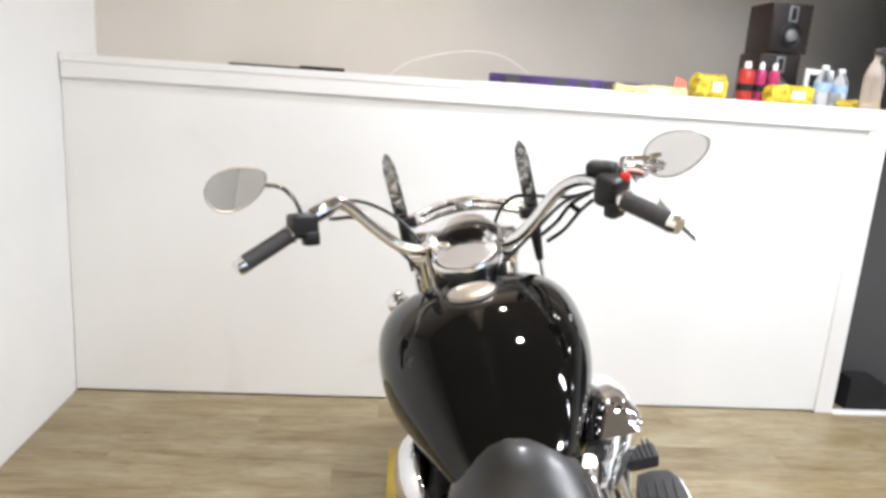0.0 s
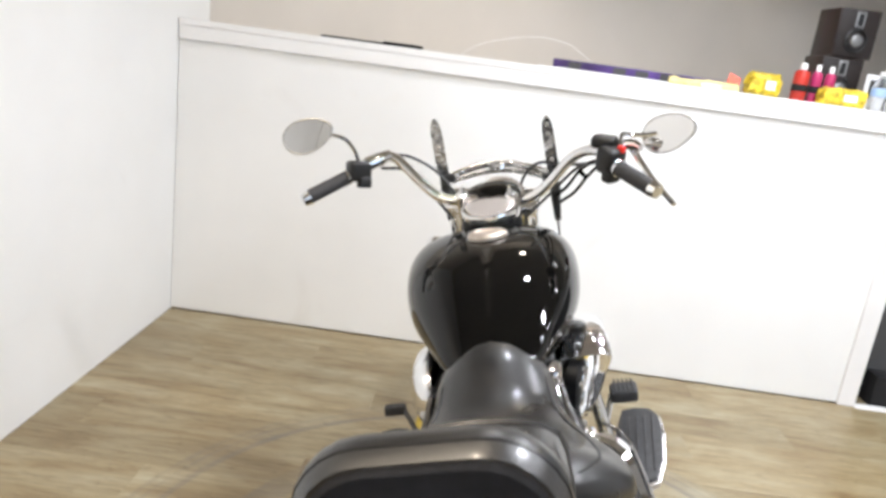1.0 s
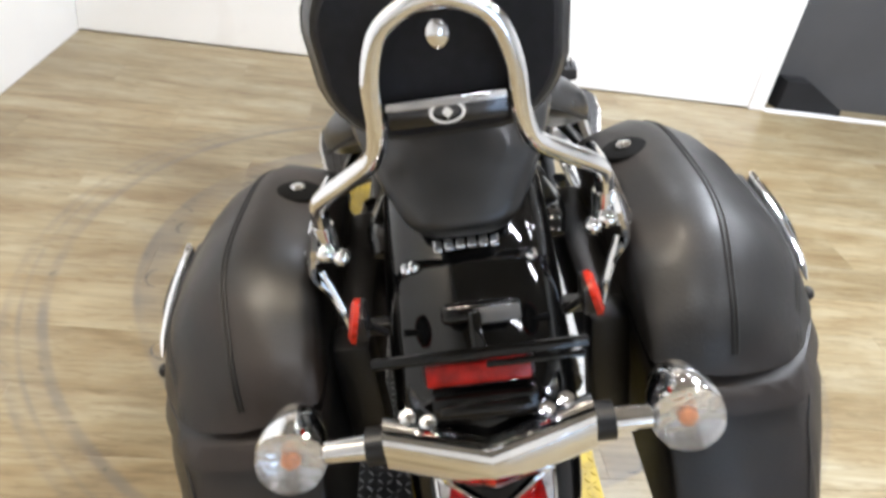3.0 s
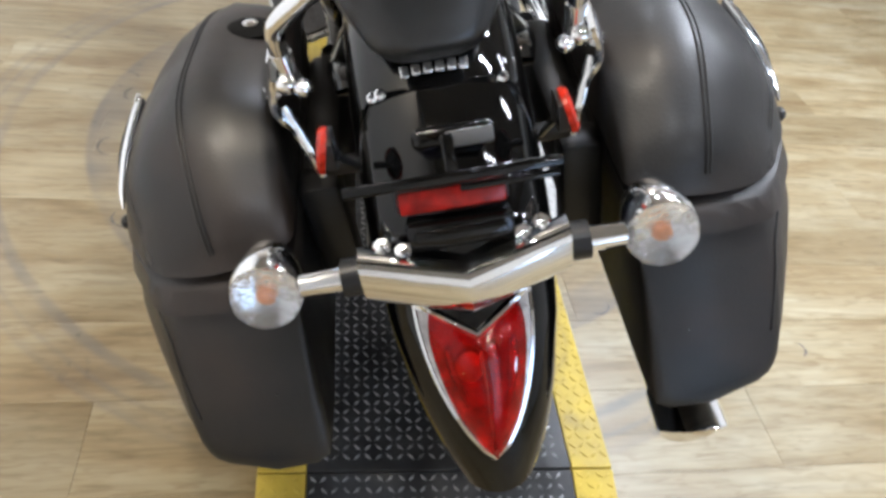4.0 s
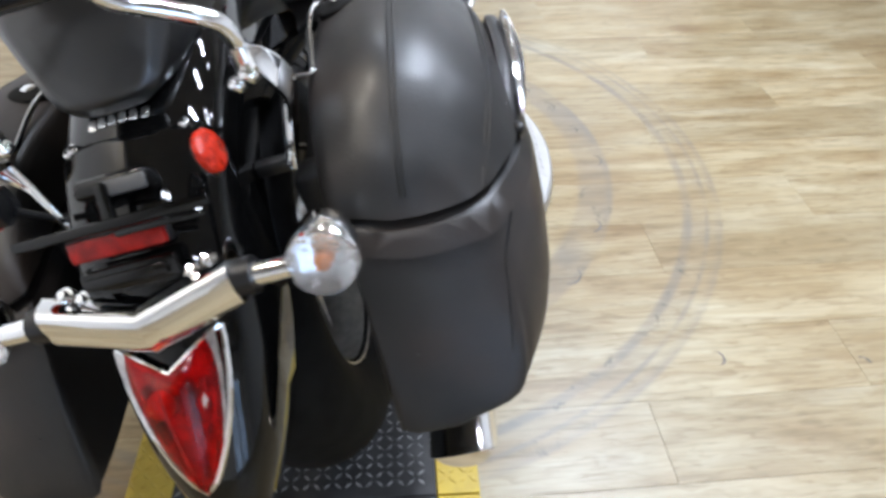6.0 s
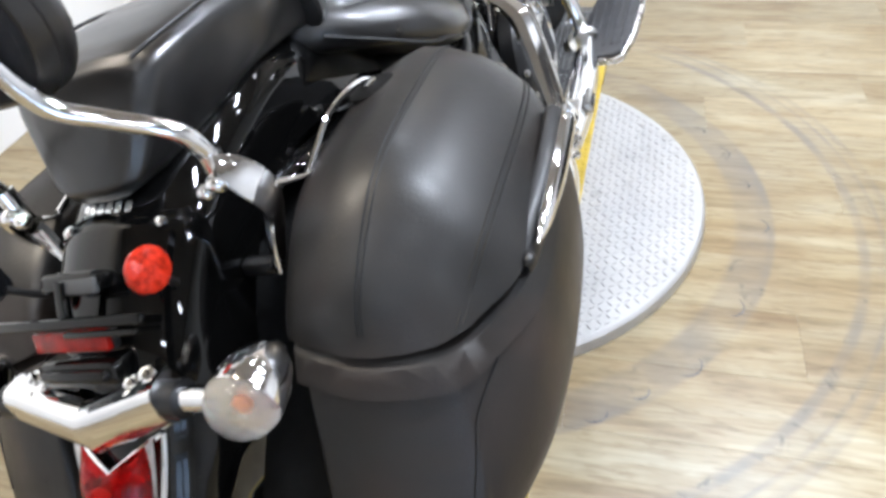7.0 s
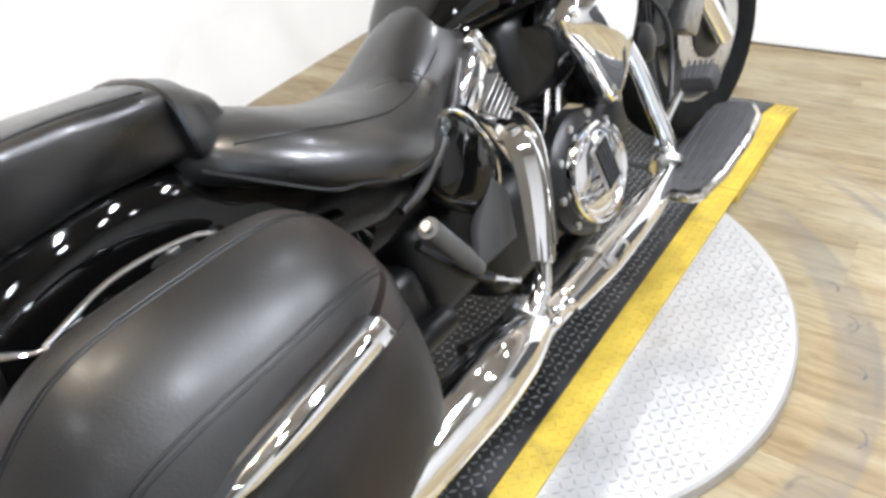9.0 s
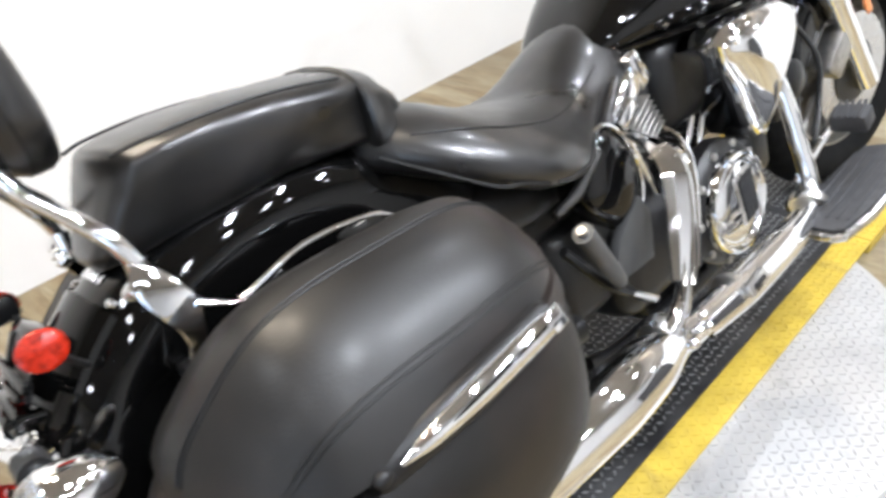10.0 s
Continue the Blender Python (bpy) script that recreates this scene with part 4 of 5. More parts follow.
    # the back runs forward towards its outer corner
    slant = 0.32 * max(0.0, x - 0.25) * float(np.interp(y, [-0.4, -0.3], [1.0, 0.0]))
    return Vector((x, y + slant - back - grow * 0.8 * float(np.interp(y, [-0.4, -0.35], [1, 0])), z)) + d


def bag_shell(grow):
    return skin([[bag_point(k, y, grow) for k in range(len(BAGSEC))] for y in [v[0] for v in BAG_FINE]])


def cut(bm, co, no):
    """Keeps the side that the normal points away from, closed again."""
    r = bmesh.ops.bisect_plane(bm, geom=bm.verts[:] + bm.edges[:] + bm.faces[:], plane_co=co, plane_no=no, clear_outer=True)
    es = [e for e in r["geom_cut"] if isinstance(e, bmesh.types.BMEdge)]
    if es:
        bmesh.ops.edgeloop_fill(bm, edges=es)
    return bm


SEAM, SEAMN = Vector((0.385, -0.288, 0.552)), Vector((0.19, -0.105, 1)).normalized()


def saddlebag(s):
    f = (lambda b: b) if s > 0 else mirrored
    body = part("saddlebag", f(cut(bag_shell(0.0), SEAM - SEAMN * 0.016, SEAMN)), BAGSKIN, bike, "black vinyl hard saddlebag with stitched lid", 50)
    lid = part("lid", f(cut(bag_shell(0.013), SEAM, -SEAMN)), BAGSKIN, body, "", 50)
    # inset black strip paints the shadow under the lid's edge
    part("gap_shade", f(cut(cut(bag_shell(-0.009), SEAM + SEAMN * 0.004, SEAMN), SEAM - SEAMN * 0.022, -SEAMN)), RUBBER, body, "black strip painting the shade in the lid gap", 50)
    part("lid_lip", f(cut(cut(bag_shell(0.009), SEAM - SEAMN * 0.013, SEAMN), SEAM - SEAMN * 0.035, -SEAMN)), BAGSKIN, body, "proud band under the lid", 50)
    pts = lambda k, ys_, g: [bag_point(k, y, g) for y in ys_]
    run = [float(v) for v in np.linspace(-0.4055, 0.074, 70)]
    for k, low, g in ((8.7, False, 0.0134), (8.86, False, 0.0132), (11.6, False, 0.0132), (11.77, False, 0.0132), (7.3, True, 0.0006), (13.5, True, 0.0006)):
        line = [p for p in pts(k, run, g) if ((p - SEAM).dot(SEAMN) < -0.037) == low and (low or (p - SEAM).dot(SEAMN) > 0.0)]
        part("seam_piping", f(tube(line, 0.0015, 6, 1)), STITCH, body)
    # handle on the outer side of the lid
    a, b = Vector((0.386, -0.272, 0.5515)), Vector((0.397, -0.056, 0.577))
    d = (b - a).normalized()
    plate = tube([a - d * 0.012, a, a.lerp(b, 0.5) + Vector((0.008, 0, 0.004)), b, b + d * 0.006], [0.008, 0.0175, 0.02, 0.019, 0.011], 12, 5, 0.6, (1, 0, 0.4))
    part("handle_recess", f(moved(plate, T(-0.007, 0, -0.003))), PLASTIC, body, "black handle surround")
    bar = tube([a + Vector((0.009, 0.012, 0.004)), a.lerp(b, 0.2) + Vector((0.012, 0, 0.005)), a.lerp(b, 0.5) + Vector((0.014, 0, 0.006)), a.lerp(b, 0.85) + Vector((0.012, 0, 0.005)), b + Vector((0.01, 0, 0.003))], [0.002, 0.009, 0.0125, 0.0125, 0.011], 14, 5, 0.6, (1, 0, 0.4))
    handle = part("handle", f(bar), CHROME, body, "chrome lid handle")
    part("handle_groove", f(tube([a + Vector((0.014, 0.03, 0.006)), a.lerp(b, 0.5) + Vector((0.0222, 0, 0.0095)), b + Vector((0.0165, -0.02, 0.006))], 0.0016, 6, 5)), DARKMET, handle, "dark groove along the handle")
    part("handle_tab", f(box(0.007, 0.02, 0.024, Matrix.Translation(b + Vector((0.0125, -0.004, 0.004))) @ pose(0, 0, 0, 6, -22, 0), 0.002)), CHROME, handle, "square chrome tab")
    part("handle_rivet", f(ball(0.007, 0.01, 0.008, Matrix.Translation(a + Vector((0.002, -0.006, 0.0))))), PLASTIC, handle, "black handle foot")
    # lock on top
    lm = T(0.212, -0.112, 0.683, 1, -9, 0)
    part("lock_pad", f(lathe([(0.03, -0.006), (0.03, 0.003), (0.027, 0.005), (0.016, 0.0055), (0.002, 0.0055)], lm @ Matrix.Diagonal((1, 0.85, 1, 1)), 24)), RUBBER, body, "black rubber lock pad")
    part("lock", f(lathe([(0.0095, 0.005), (0.0095, 0.009), (0.007, 0.0105), (0.001, 0.0105)], lm, 16)), CHROME, body, "chrome key lock")
    part("guard_rail", f(tube([(0.182, -0.03, 0.645), (0.178, -0.05, 0.668), (0.178, -0.09, 0.683), (0.18, -0.17, 0.69), (0.184, -0.252, 0.674)], 0.0036, 8, 5)), CHROME, body, "chrome bag rail")
    return body


saddlebag(1)
saddlebag(-1)

both("bag_mount", lambda: joined(box(0.05, 0.3, 0.1, T(0.152, -0.13, 0.52), 0.012, 2), box(0.05, 0.05, 0.16, T(0.15, -0.29, 0.5), 0.01, 2)), ENGINE, "black bag mount")

# exhaust on the right side
muffler = part("muffler", tube([(0.272, 0.29, 0.288), (0.275, 0.22, 0.29), (0.275, 0.12, 0.294), (0.262, -0.1, 0.292), (0.243, -0.4, 0.284), (0.235, -0.485, 0.281), (0.233, -0.505, 0.28)], [0.032, 0.046, 0.052, 0.048, 0.04, 0.035, 0.034], 20, 5), CHROME, bike, "chrome muffler under the saddlebag")
tip = tube([(0.239, -0.45, 0.282), (0.2375, -0.51, 0.28)], 0.041, 24, 1)
hole = tube([(0.2375, -0.509, 0.28), (0.2374, -0.5115, 0.28)], 0.038, 24, 1)
for bm in (tip, hole):
    for v in bm.verts:
        if v.co.y < -0.49:
            v.co.y -= 0.75 * (v.co.z - 0.291)
part("muffler_tip", tip, CHROME, muffler, "chrome slash-cut tip")
lower = part("front_pipe", tube([(0.14, 0.80, 0.56), (0.19, 0.86, 0.53), (0.212, 0.868, 0.472), (0.23, 0.868, 0.38), (0.246, 0.862, 0.30), (0.258, 0.82, 0.262), (0.264, 0.72, 0.258), (0.268, 0.55, 0.262), (0.271, 0.4, 0.272), (0.272, 0.28, 0.286)],
                                     [0.014, 0.016, 0.0165, 0.017, 0.018, 0.02, 0.022, 0.024, 0.027, 0.029], 16, 6), CHROME, bike, "chrome front exhaust pipe")
# thin black disc paints the dark inside of the pipe
part("tip_opening", hole, DARK, muffler, "black disc put in for the shade inside the tip")
part("heat_shield", tube([(0.279, 0.80, 0.268), (0.288, 0.68, 0.264), (0.292, 0.5, 0.268), (0.294, 0.36, 0.28)], [0.018, 0.026, 0.028, 0.02], 12, 6, 0.5, (1, 0, 0.3)), CHROME, lower, "chrome heat shield")
rear_pipe = part("rear_pipe", tube([(0.13, 0.49, 0.55), (0.165, 0.465, 0.55), (0.2, 0.452, 0.54), (0.228, 0.448, 0.508), (0.244, 0.43, 0.47), (0.26, 0.4, 0.42), (0.276, 0.35, 0.365), (0.28, 0.31, 0.325), (0.276, 0.25, 0.298)],
                                       [0.011, 0.011, 0.011, 0.011, 0.011, 0.011, 0.012, 0.016, 0.022], 16, 6, 0.85), CHROME, bike, "chrome rear exhaust pipe")
shield_line = [(0.19, 0.452, 0.55), (0.216, 0.446, 0.536), (0.238, 0.436, 0.51), (0.252, 0.415, 0.467), (0.264, 0.386, 0.422), (0.278, 0.346, 0.366)]
part("pipe_shield", tube(shield_line, [0.02, 0.032, 0.036, 0.035, 0.032, 0.025], 8, 5, 0.5, (1, 0, 0.3)), CHROME, rear_pipe, "faceted chrome pipe shield", 20)
for dy, dz in ((-0.027, -0.015), (0.0, 0.0), (0.027, 0.015)):
    part("shield_edge", tube([(x + (0.011 if dy else 0.017), y + dy, z + dz) for x, y, z in shield_line], 0.0042, 8, 5), CHROME, rear_pipe, "raised chrome edge of the shield")
slot_plate = part("slot_bracket", box(0.012, 0.062, 0.026, T(0.308, 0.5, 0.283, 3, -20, 0), 0.004), SATIN, lower, "slotted steel bracket on the pipe")
part("slot", box(0.004, 0.036, 0.007, T(0.3145, 0.5, 0.2855, 3, -20, 0), 0.0015), DARK, slot_plate, "dark slot")
for y, z in ((0.336, 0.318), (0.32, 0.3), (0.302, 0.288), (0.345, 0.292)):
    part("flange_bolt", lathe([(0.008, 0), (0.0085, 0.006), (0.005, 0.011), (0.001, 0.012)], T(0.302, y, z) @ SIDE, 10), CHROME, lower, "chrome flange bolt")
for p, q in (((0.262, 0.305, 0.30), (0.264, 0.275, 0.296)), ((0.27, 0.49, 0.264), (0.27, 0.475, 0.265)), ((0.255, 0.835, 0.27), (0.258, 0.82, 0.262))):
    part("pipe_clamp", tube([p, q], 0.036, 16, 1), SATIN, lower, "steel pipe clamp")

# engine
engine = part("engine", box(0.26, 0.46, 0.2, T(0, 0.62, 0.31), 0.05, 4), ENGINE, bike, "black V-twin engine")
part("gearbox", box(0.2, 0.2, 0.2, T(0, 0.36, 0.36), 0.04, 3), ENGINE, engine)
part("sump", box(0.16, 0.3, 0.12, T(0, 0.65, 0.2), 0.03, 3), ENGINE, engine)
part("cylinder_base", box(0.13, 0.4, 0.26, T(0, 0.72, 0.53), 0.03, 3), ENGINE, engine)


def cylinder(y, z, tilt, name):
    m = T(0, y, z, tilt)
    prof = [(0.06, 0.0)]
    for k in range(11):
        h = 0.012 + k * 0.0125
        prof += [(0.066, h), (0.092, h + 0.001), (0.092, h + 0.0045), (0.066, h + 0.0055)]
    prof.append((0.06, 0.15))
    c = part("cylinder", lathe(prof, m, 28), CYLGREY, bike, name)
    part("cylinder_head", box(0.19, 0.17, 0.09, m @ Matrix.Translation((0, 0, 0.2)), 0.025, 3), CYLGREY, c)
    part("head_cover", box(0.14, 0.14, 0.04, m @ Matrix.Translation((0.035, 0, 0.255)), 0.015, 3), CHROME, c, "chrome rocker cover")
    for s in (-1, 1):
        part("head_bolt", lathe([(0.008, 0), (0.008, 0.008), (0.002, 0.01)], m @ T(0.09, 0.05 * s, 0.225, 0, 60), 8), CHROME, c)
        part("pushrod_cover", tube([m @ Vector((0.1, 0.02 * s - 0.02, -0.02)), m @ Vector((0.1, 0.02 * s - 0.02, 0.2))], 0.009, 10, 1), CHROME, c, "chrome pushrod tube")
    return c


cylinder(0.625, 0.37, 22, "black finned rear cylinder")
cylinder(0.70, 0.37, -28, "black finned front cylinder")
part("rocker_cover", joined(box(0.05, 0.125, 0.05, T(0.105, 0.512, 0.612, 32), 0.012, 3), box(0.03, 0.06, 0.03, T(0.128, 0.48, 0.588, 32), 0.008, 2), box(0.03, 0.03, 0.07, T(0.12, 0.545, 0.645, 32), 0.008, 2)), CHROME, engine, "chrome rear rocker cover")
for k in range(6):
    part("fin", box(0.03, 0.075, 0.0035, T(0.112, 0.565 - 0.006 * k, 0.515 + 0.0115 * k, 28), 0.001, 1), ALLOY, engine, "polished fin edge")
cc = Vector((0.135, 0.68, 0.335))
clutch = part("clutch_cover", lathe([(0.12, 0.0), (0.123, 0.03), (0.115, 0.042), (0.106, 0.046), (0.1, 0.05)], Matrix.Translation(cc) @ SIDE, 40), ENGINE, bike, "black engine side cover")
part("chrome_ring", lathe([(0.1, 0.045), (0.1, 0.062), (0.097, 0.068), (0.092, 0.07), (0.087, 0.068), (0.083, 0.063), (0.079, 0.063), (0.074, 0.067), (0.045, 0.0695), (0.002, 0.0705)], Matrix.Translation(cc) @ SIDE, 40), CHROME, clutch, "round chrome clutch cover")
part("inset_frame", box(0.006, 0.058, 0.102, T(0.2055, 0.695, 0.345, 12, 0, 0), 0.002), SATIN, clutch, "pale inset border")
inset = part("rubber_inset", box(0.006, 0.05, 0.094, T(0.2075, 0.695, 0.345, 12, 0, 0), 0.002), RUBBER, clutch, "ribbed rubber inset")
for k in range(5):
    part("rib", box(0.003, 0.005, 0.088, T(0.2113, 0.695, 0.345, 12, 0, 0) @ Matrix.Translation((0, -0.019 + 0.0095 * k, 0)), 0.001, 1), GRIPRUB, inset)
for k in range(10):
    a = 2 * math.pi * k / 10
    part("cover_bolt", lathe([(0.008, 0), (0.008, 0.007), (0.003, 0.01), (0.001, 0.01)], Matrix.Translation(cc + Vector((0.041, 0.1115 * math.cos(a), 0.1115 * math.sin(a)))) @ SIDE, 8), ALLOY, clutch)
part("oil_filler", lathe([(0.018, 0), (0.02, 0.02), (0.014, 0.026), (0.001, 0.027)], T(0.15, 0.8, 0.42) @ SIDE, 16), CHROME, clutch, "chrome filler plug")
part("gear_housing", box(0.06, 0.1, 0.1, T(0.15, 0.81, 0.38), 0.02, 3), ENGINE, clutch)

# triangular chrome air cleaner
air = [(0.628, 0.645), (0.66, 0.668), (0.74, 0.676), (0.83, 0.668), (0.885, 0.65), (0.908, 0.615), (0.9, 0.57), (0.862, 0.5), (0.832, 0.435), (0.812, 0.413), (0.788, 0.418), (0.765, 0.45), (0.70, 0.545), (0.645, 0.61)]
rings = []
cy = sum(p[0] for p in air) / len(air)
cz = sum(p[1] for p in air) / len(air)
for x, k in ((0.12, 0.9), (0.17, 0.97), (0.195, 1.0), (0.214, 0.97), (0.228, 0.89), (0.24, 0.72), (0.249, 0.45), (0.252, 0.14)):
    rings.append([Vector((x + 0.2 * (z - cz) * k, cy + (y - cy) * k, cz + (z - cz) * k)) for y, z in air])
air_cleaner = part("air_cleaner", skin(rings), CHROME, bike, "triangular chrome air cleaner cover")
part("air_duct", box(0.1, 0.2, 0.18, T(0.08, 0.71, 0.58), 0.04, 3), ENGINE, air_cleaner)
for y, z in ((0.66, 0.645), (0.875, 0.63), (0.8, 0.435)):
    part("bolt", lathe([(0.011, 0), (0.012, 0.01), (0.007, 0.014), (0.001, 0.014)], T(0.216 + 0.2 * (z - cz), y, z) @ SIDE, 12), CHROME, air_cleaner)
part("left_air_cover", moved(ball(0.06, 0.12, 0.1), T(-0.17, 0.80, 0.53)), CHROME, bike, "chrome left engine cover")

# black side covers and frame under the seat
def side_cover():
    line = [v for v in curve([(0, 0.31, 0.56), (0, 0.34, 0.598), (0, 0.38, 0.606), (0, 0.415, 0.577), (0, 0.443, 0.518), (0, 0.44, 0.46), (0, 0.41, 0.425), (0, 0.37, 0.43), (0, 0.325, 0.47), (0, 0.295, 0.515), (0, 0.31, 0.56)], 3)][:-1]
    mid = Vector((0, 0.37, 0.515))
    return skin([[Vector((x, 0, 0)) + mid + (v - mid) * k for v in line] for x, k in ((0.11, 0.9), (0.145, 1.0), (0.158, 0.99), (0.168, 0.93), (0.175, 0.8), (0.18, 0.55), (0.182, 0.2))])


both("side_cover", side_cover, PAINT, "glossy black side cover")
both("cover_trim", lambda: tube([(0.158, 0.345, 0.6), (0.162, 0.382, 0.607), (0.163, 0.417, 0.578), (0.163, 0.445, 0.518), (0.163, 0.442, 0.46), (0.16, 0.412, 0.424)], 0.0045, 8, 5), CHROME, "thin chrome trim round the side cover")
both("lower_cover", lambda: slab([(-0.06, -0.055), (0.05, -0.06), (0.065, 0.02), (0.04, 0.06), (-0.03, 0.01)], 0.02, T(0.165, 0.365, 0.42) @ Matrix.Rotation(radians(90), 4, "Y") @ Matrix.Rotation(radians(90), 4, "Z"), 0.005), GREYP, "dark grey triangular lower cover")
part("chassis", joined(tube([(0.1, 1.02, 0.74), (0.1, 0.98, 0.5), (0.1, 0.9, 0.22), (0.1, 0.75, 0.17), (0.1, 0.4, 0.17), (0.1, 0.28, 0.2)], 0.018, 10, 6),
                           tube([(-0.1, 1.02, 0.74), (-0.1, 0.98, 0.5), (-0.1, 0.9, 0.22), (-0.1, 0.75, 0.17), (-0.1, 0.4, 0.17), (-0.1, 0.28, 0.2)], 0.018, 10, 6),
                           box(0.16, 0.4, 0.12, T(0, 0.25, 0.5), 0.03, 3), box(0.06, 0.6, 0.07, T(0, 0.78, 0.625), 0.02, 2)), ENGINE, bike, "black steel frame")
part("swingarm", joined(tube([(0.12, 0.26, 0.3), (0.12, 0.08, 0.31), (0.12, -0.14, 0.31)], 0.026, 10, 4), tube([(-0.12, 0.26, 0.3), (-0.12, 0.08, 0.31), (-0.12, -0.14, 0.31)], 0.026, 10, 4), box(0.22, 0.08, 0.14, T(0, 0.22, 0.34), 0.03, 3)), ENGINE, bike, "black swingarm")
part("fender_strut", joined(*[tube([(s * 0.1, 0.16, 0.56), (s * 0.104, 0.0, 0.60), (s * 0.106, -0.15, 0.635), (s * 0.102, -0.22, 0.64)], [0.02, 0.022, 0.022, 0.014], 10, 5, 0.4, (0, 0, 1)) for s in (-1, 1)]), PAINT, bike, "black fender struts")


# foot controls
def footboard(s):
    f = (lambda b: b) if s > 0 else mirrored
    ax = Vector((0.39, 0.985, 0.318)) - Vector((0.352, 0.742, 0.249))
    o = Matrix.Translation((0.366, 0.875, 0.272)) @ pose(0, 0, 0, math.degrees(math.atan2(ax.z, ax.y)), 0, -9)
    outline = [(-0.105, -0.115), (-0.06, -0.125), (-0.02, -0.125), (-0.004, -0.115), (0.012, -0.05), (0.016, 0.04), (0.008, 0.1), (-0.012, 0.125), (-0.05, 0.13), (-0.085, 0.12), (-0.1, 0.05), (-0.108, -0.03)]
    plate = part("footboard", f(slab([(x * 1.1 + 0.007, y * 1.06 - 0.003) for x, y in outline], 0.016, o @ T(0, 0, -0.012), 0.005)), SATIN, bike, "bright satin metal footboard plate")
    part("rubber_pad", f(slab(outline, 0.01, o @ T(0, 0, 0.003), 0.003)), GRIPRUB, plate, "ribbed black rubber pad")
    for k in range(5):
        x = -0.088 + k * 0.02
        part("rib", f(box(0.006, 0.19, 0.004, o @ T(x, 0, 0.0145), 0.0015, 1)), GRIPRUB, plate)
    part("hinge", f(tube([(0.2, 0.86, 0.24), (0.3, 0.87, 0.262)], 0.014, 8, 1)), ENGINE, plate)
    return plate


footboard(1)
footboard(-1)
pedal = part("brake_pedal", joined(box(0.07, 0.045, 0.04, T(0.302, 0.94, 0.398, 20), 0.008), *[box(0.005, 0.05, 0.006, T(0.28 + 0.011 * k, 0.935, 0.419, 20), 0.001, 1) for k in range(5)]), GRIPRUB, bike, "black rubber brake pedal")
part("pedal_arm", tube([(0.27, 0.945, 0.393), (0.25, 0.9, 0.35), (0.225, 0.85, 0.3)], 0.008, 8, 4), CHROME, pedal)
part("shift_peg", joined(box(0.06, 0.03, 0.028, T(-0.315, 0.955, 0.40), 0.007), tube([(-0.29, 0.95, 0.4), (-0.24, 0.88, 0.34)], 0.007, 8, 1)), GRIPRUB, bike, "black rubber shift peg")


def passenger_peg(s):
    f = (lambda b: b) if s > 0 else mirrored
    a, b = Vector((0.225, 0.265, 0.405)), Vector((0.26, 0.172, 0.538))
    # grey colour paints the light lying on the peg's rubber
    p = part("passenger_peg", f(tube([a, a.lerp(b, 0.25), b], [0.012, 0.0155, 0.0155], 14, 1)), GREYP, bike, "folded passenger foot peg, its lit sheen put in as grey")
    part("peg_end", f(tube([b, b + (b - a).normalized() * 0.008], 0.007, 14, 1)), ALLOY, p, "worn metal end")
    part("peg_bracket", f(tube([a + Vector((-0.05, -0.05, 0.07)), a + Vector((-0.02, -0.01, 0.0)), a + Vector((0.0, 0.02, -0.03))], 0.014, 8, 4, 0.6)), ENGINE, p)
    part("peg_spring", f(tube([a + Vector((-0.01, 0.03, -0.04)), a + Vector((0.015, 0.06, -0.065))], 0.007, 8, 1)), CHROME, p)


passenger_peg(1)
passenger_peg(-1)
part("side_stand", joined(tube([(-0.13, 0.62, 0.24), (-0.2, 0.64, 0.17), (-0.3, 0.67, 0.085)], 0.014, 10, 4), box(0.06, 0.05, 0.012, T(-0.31, 0.675, 0.076, 0, 15, 0), 0.004)), ENGINE, bike, "black side stand, folded out")


# ---- front end, turned to the right with the bars ----
def S(bm):
    return moved(bm, STEER)


for s in (-1, 1):
    up = STEER_D
    foot = AXF + Vector((s * 0.098, 0, 0))
    head = foot + up * 0.70 + Vector((0, -0.01, 0))
    leg = part("fork_leg", S(joined(tube([foot - up * 0.04, foot + up * 0.3], 0.03, 16, 1), tube([foot - up * 0.05, foot - up * 0.03], 0.022, 16, 1))), CHROME, bike, "chrome fork slider")
    part("fork_cover", S(tube([foot + up * 0.28, head], 0.034, 16, 1)), CHROME, leg, "fork cover tube")
    part("fork_cap", S(lathe([(0.03, 0), (0.03, 0.008), (0.02, 0.014), (0.001, 0.015)], along(head, head + up), 16)), CHROME, leg)
part("triple_clamp", S(joined(box(0.27, 0.09, 0.035, Matrix.Translation(AXF + STEER_D * 0.70 + Vector((0, 0.0, 0))) @ pose(0, 0, 0, 32), 0.014, 3), box(0.25, 0.09, 0.03, Matrix.Translation(AXF + STEER_D * 0.52) @ pose(0, 0, 0, 32), 0.012, 3))), CHROME, bike, "chrome triple clamp")
part("fork_reflector", S(box(0.008, 0.02, 0.07, Matrix.Translation(AXF + Vector((0.13, -0.06, 0.2))) @ pose(0, 0, 0, 32), 0.003)), AMBER, bike, "amber fork reflector")
part("front_fender", S(fender_shell(AXF, 0.345, -70, 80, lambda a: 0.075, 30)), PAINT, bike, "glossy black front fender")
hl = Vector((0.0, 1.30, 0.86))
headlight = part("headlight", S(lathe([(0.002, -0.13), (0.04, -0.122), (0.07, -0.1), (0.09, -0.06), (0.098, 0.0), (0.1, 0.02), (0.094, 0.03)], Matrix.Translation(hl) @ pose(0, 0, 0, -90), 28)), CHROME, bike, "chrome headlight shell")
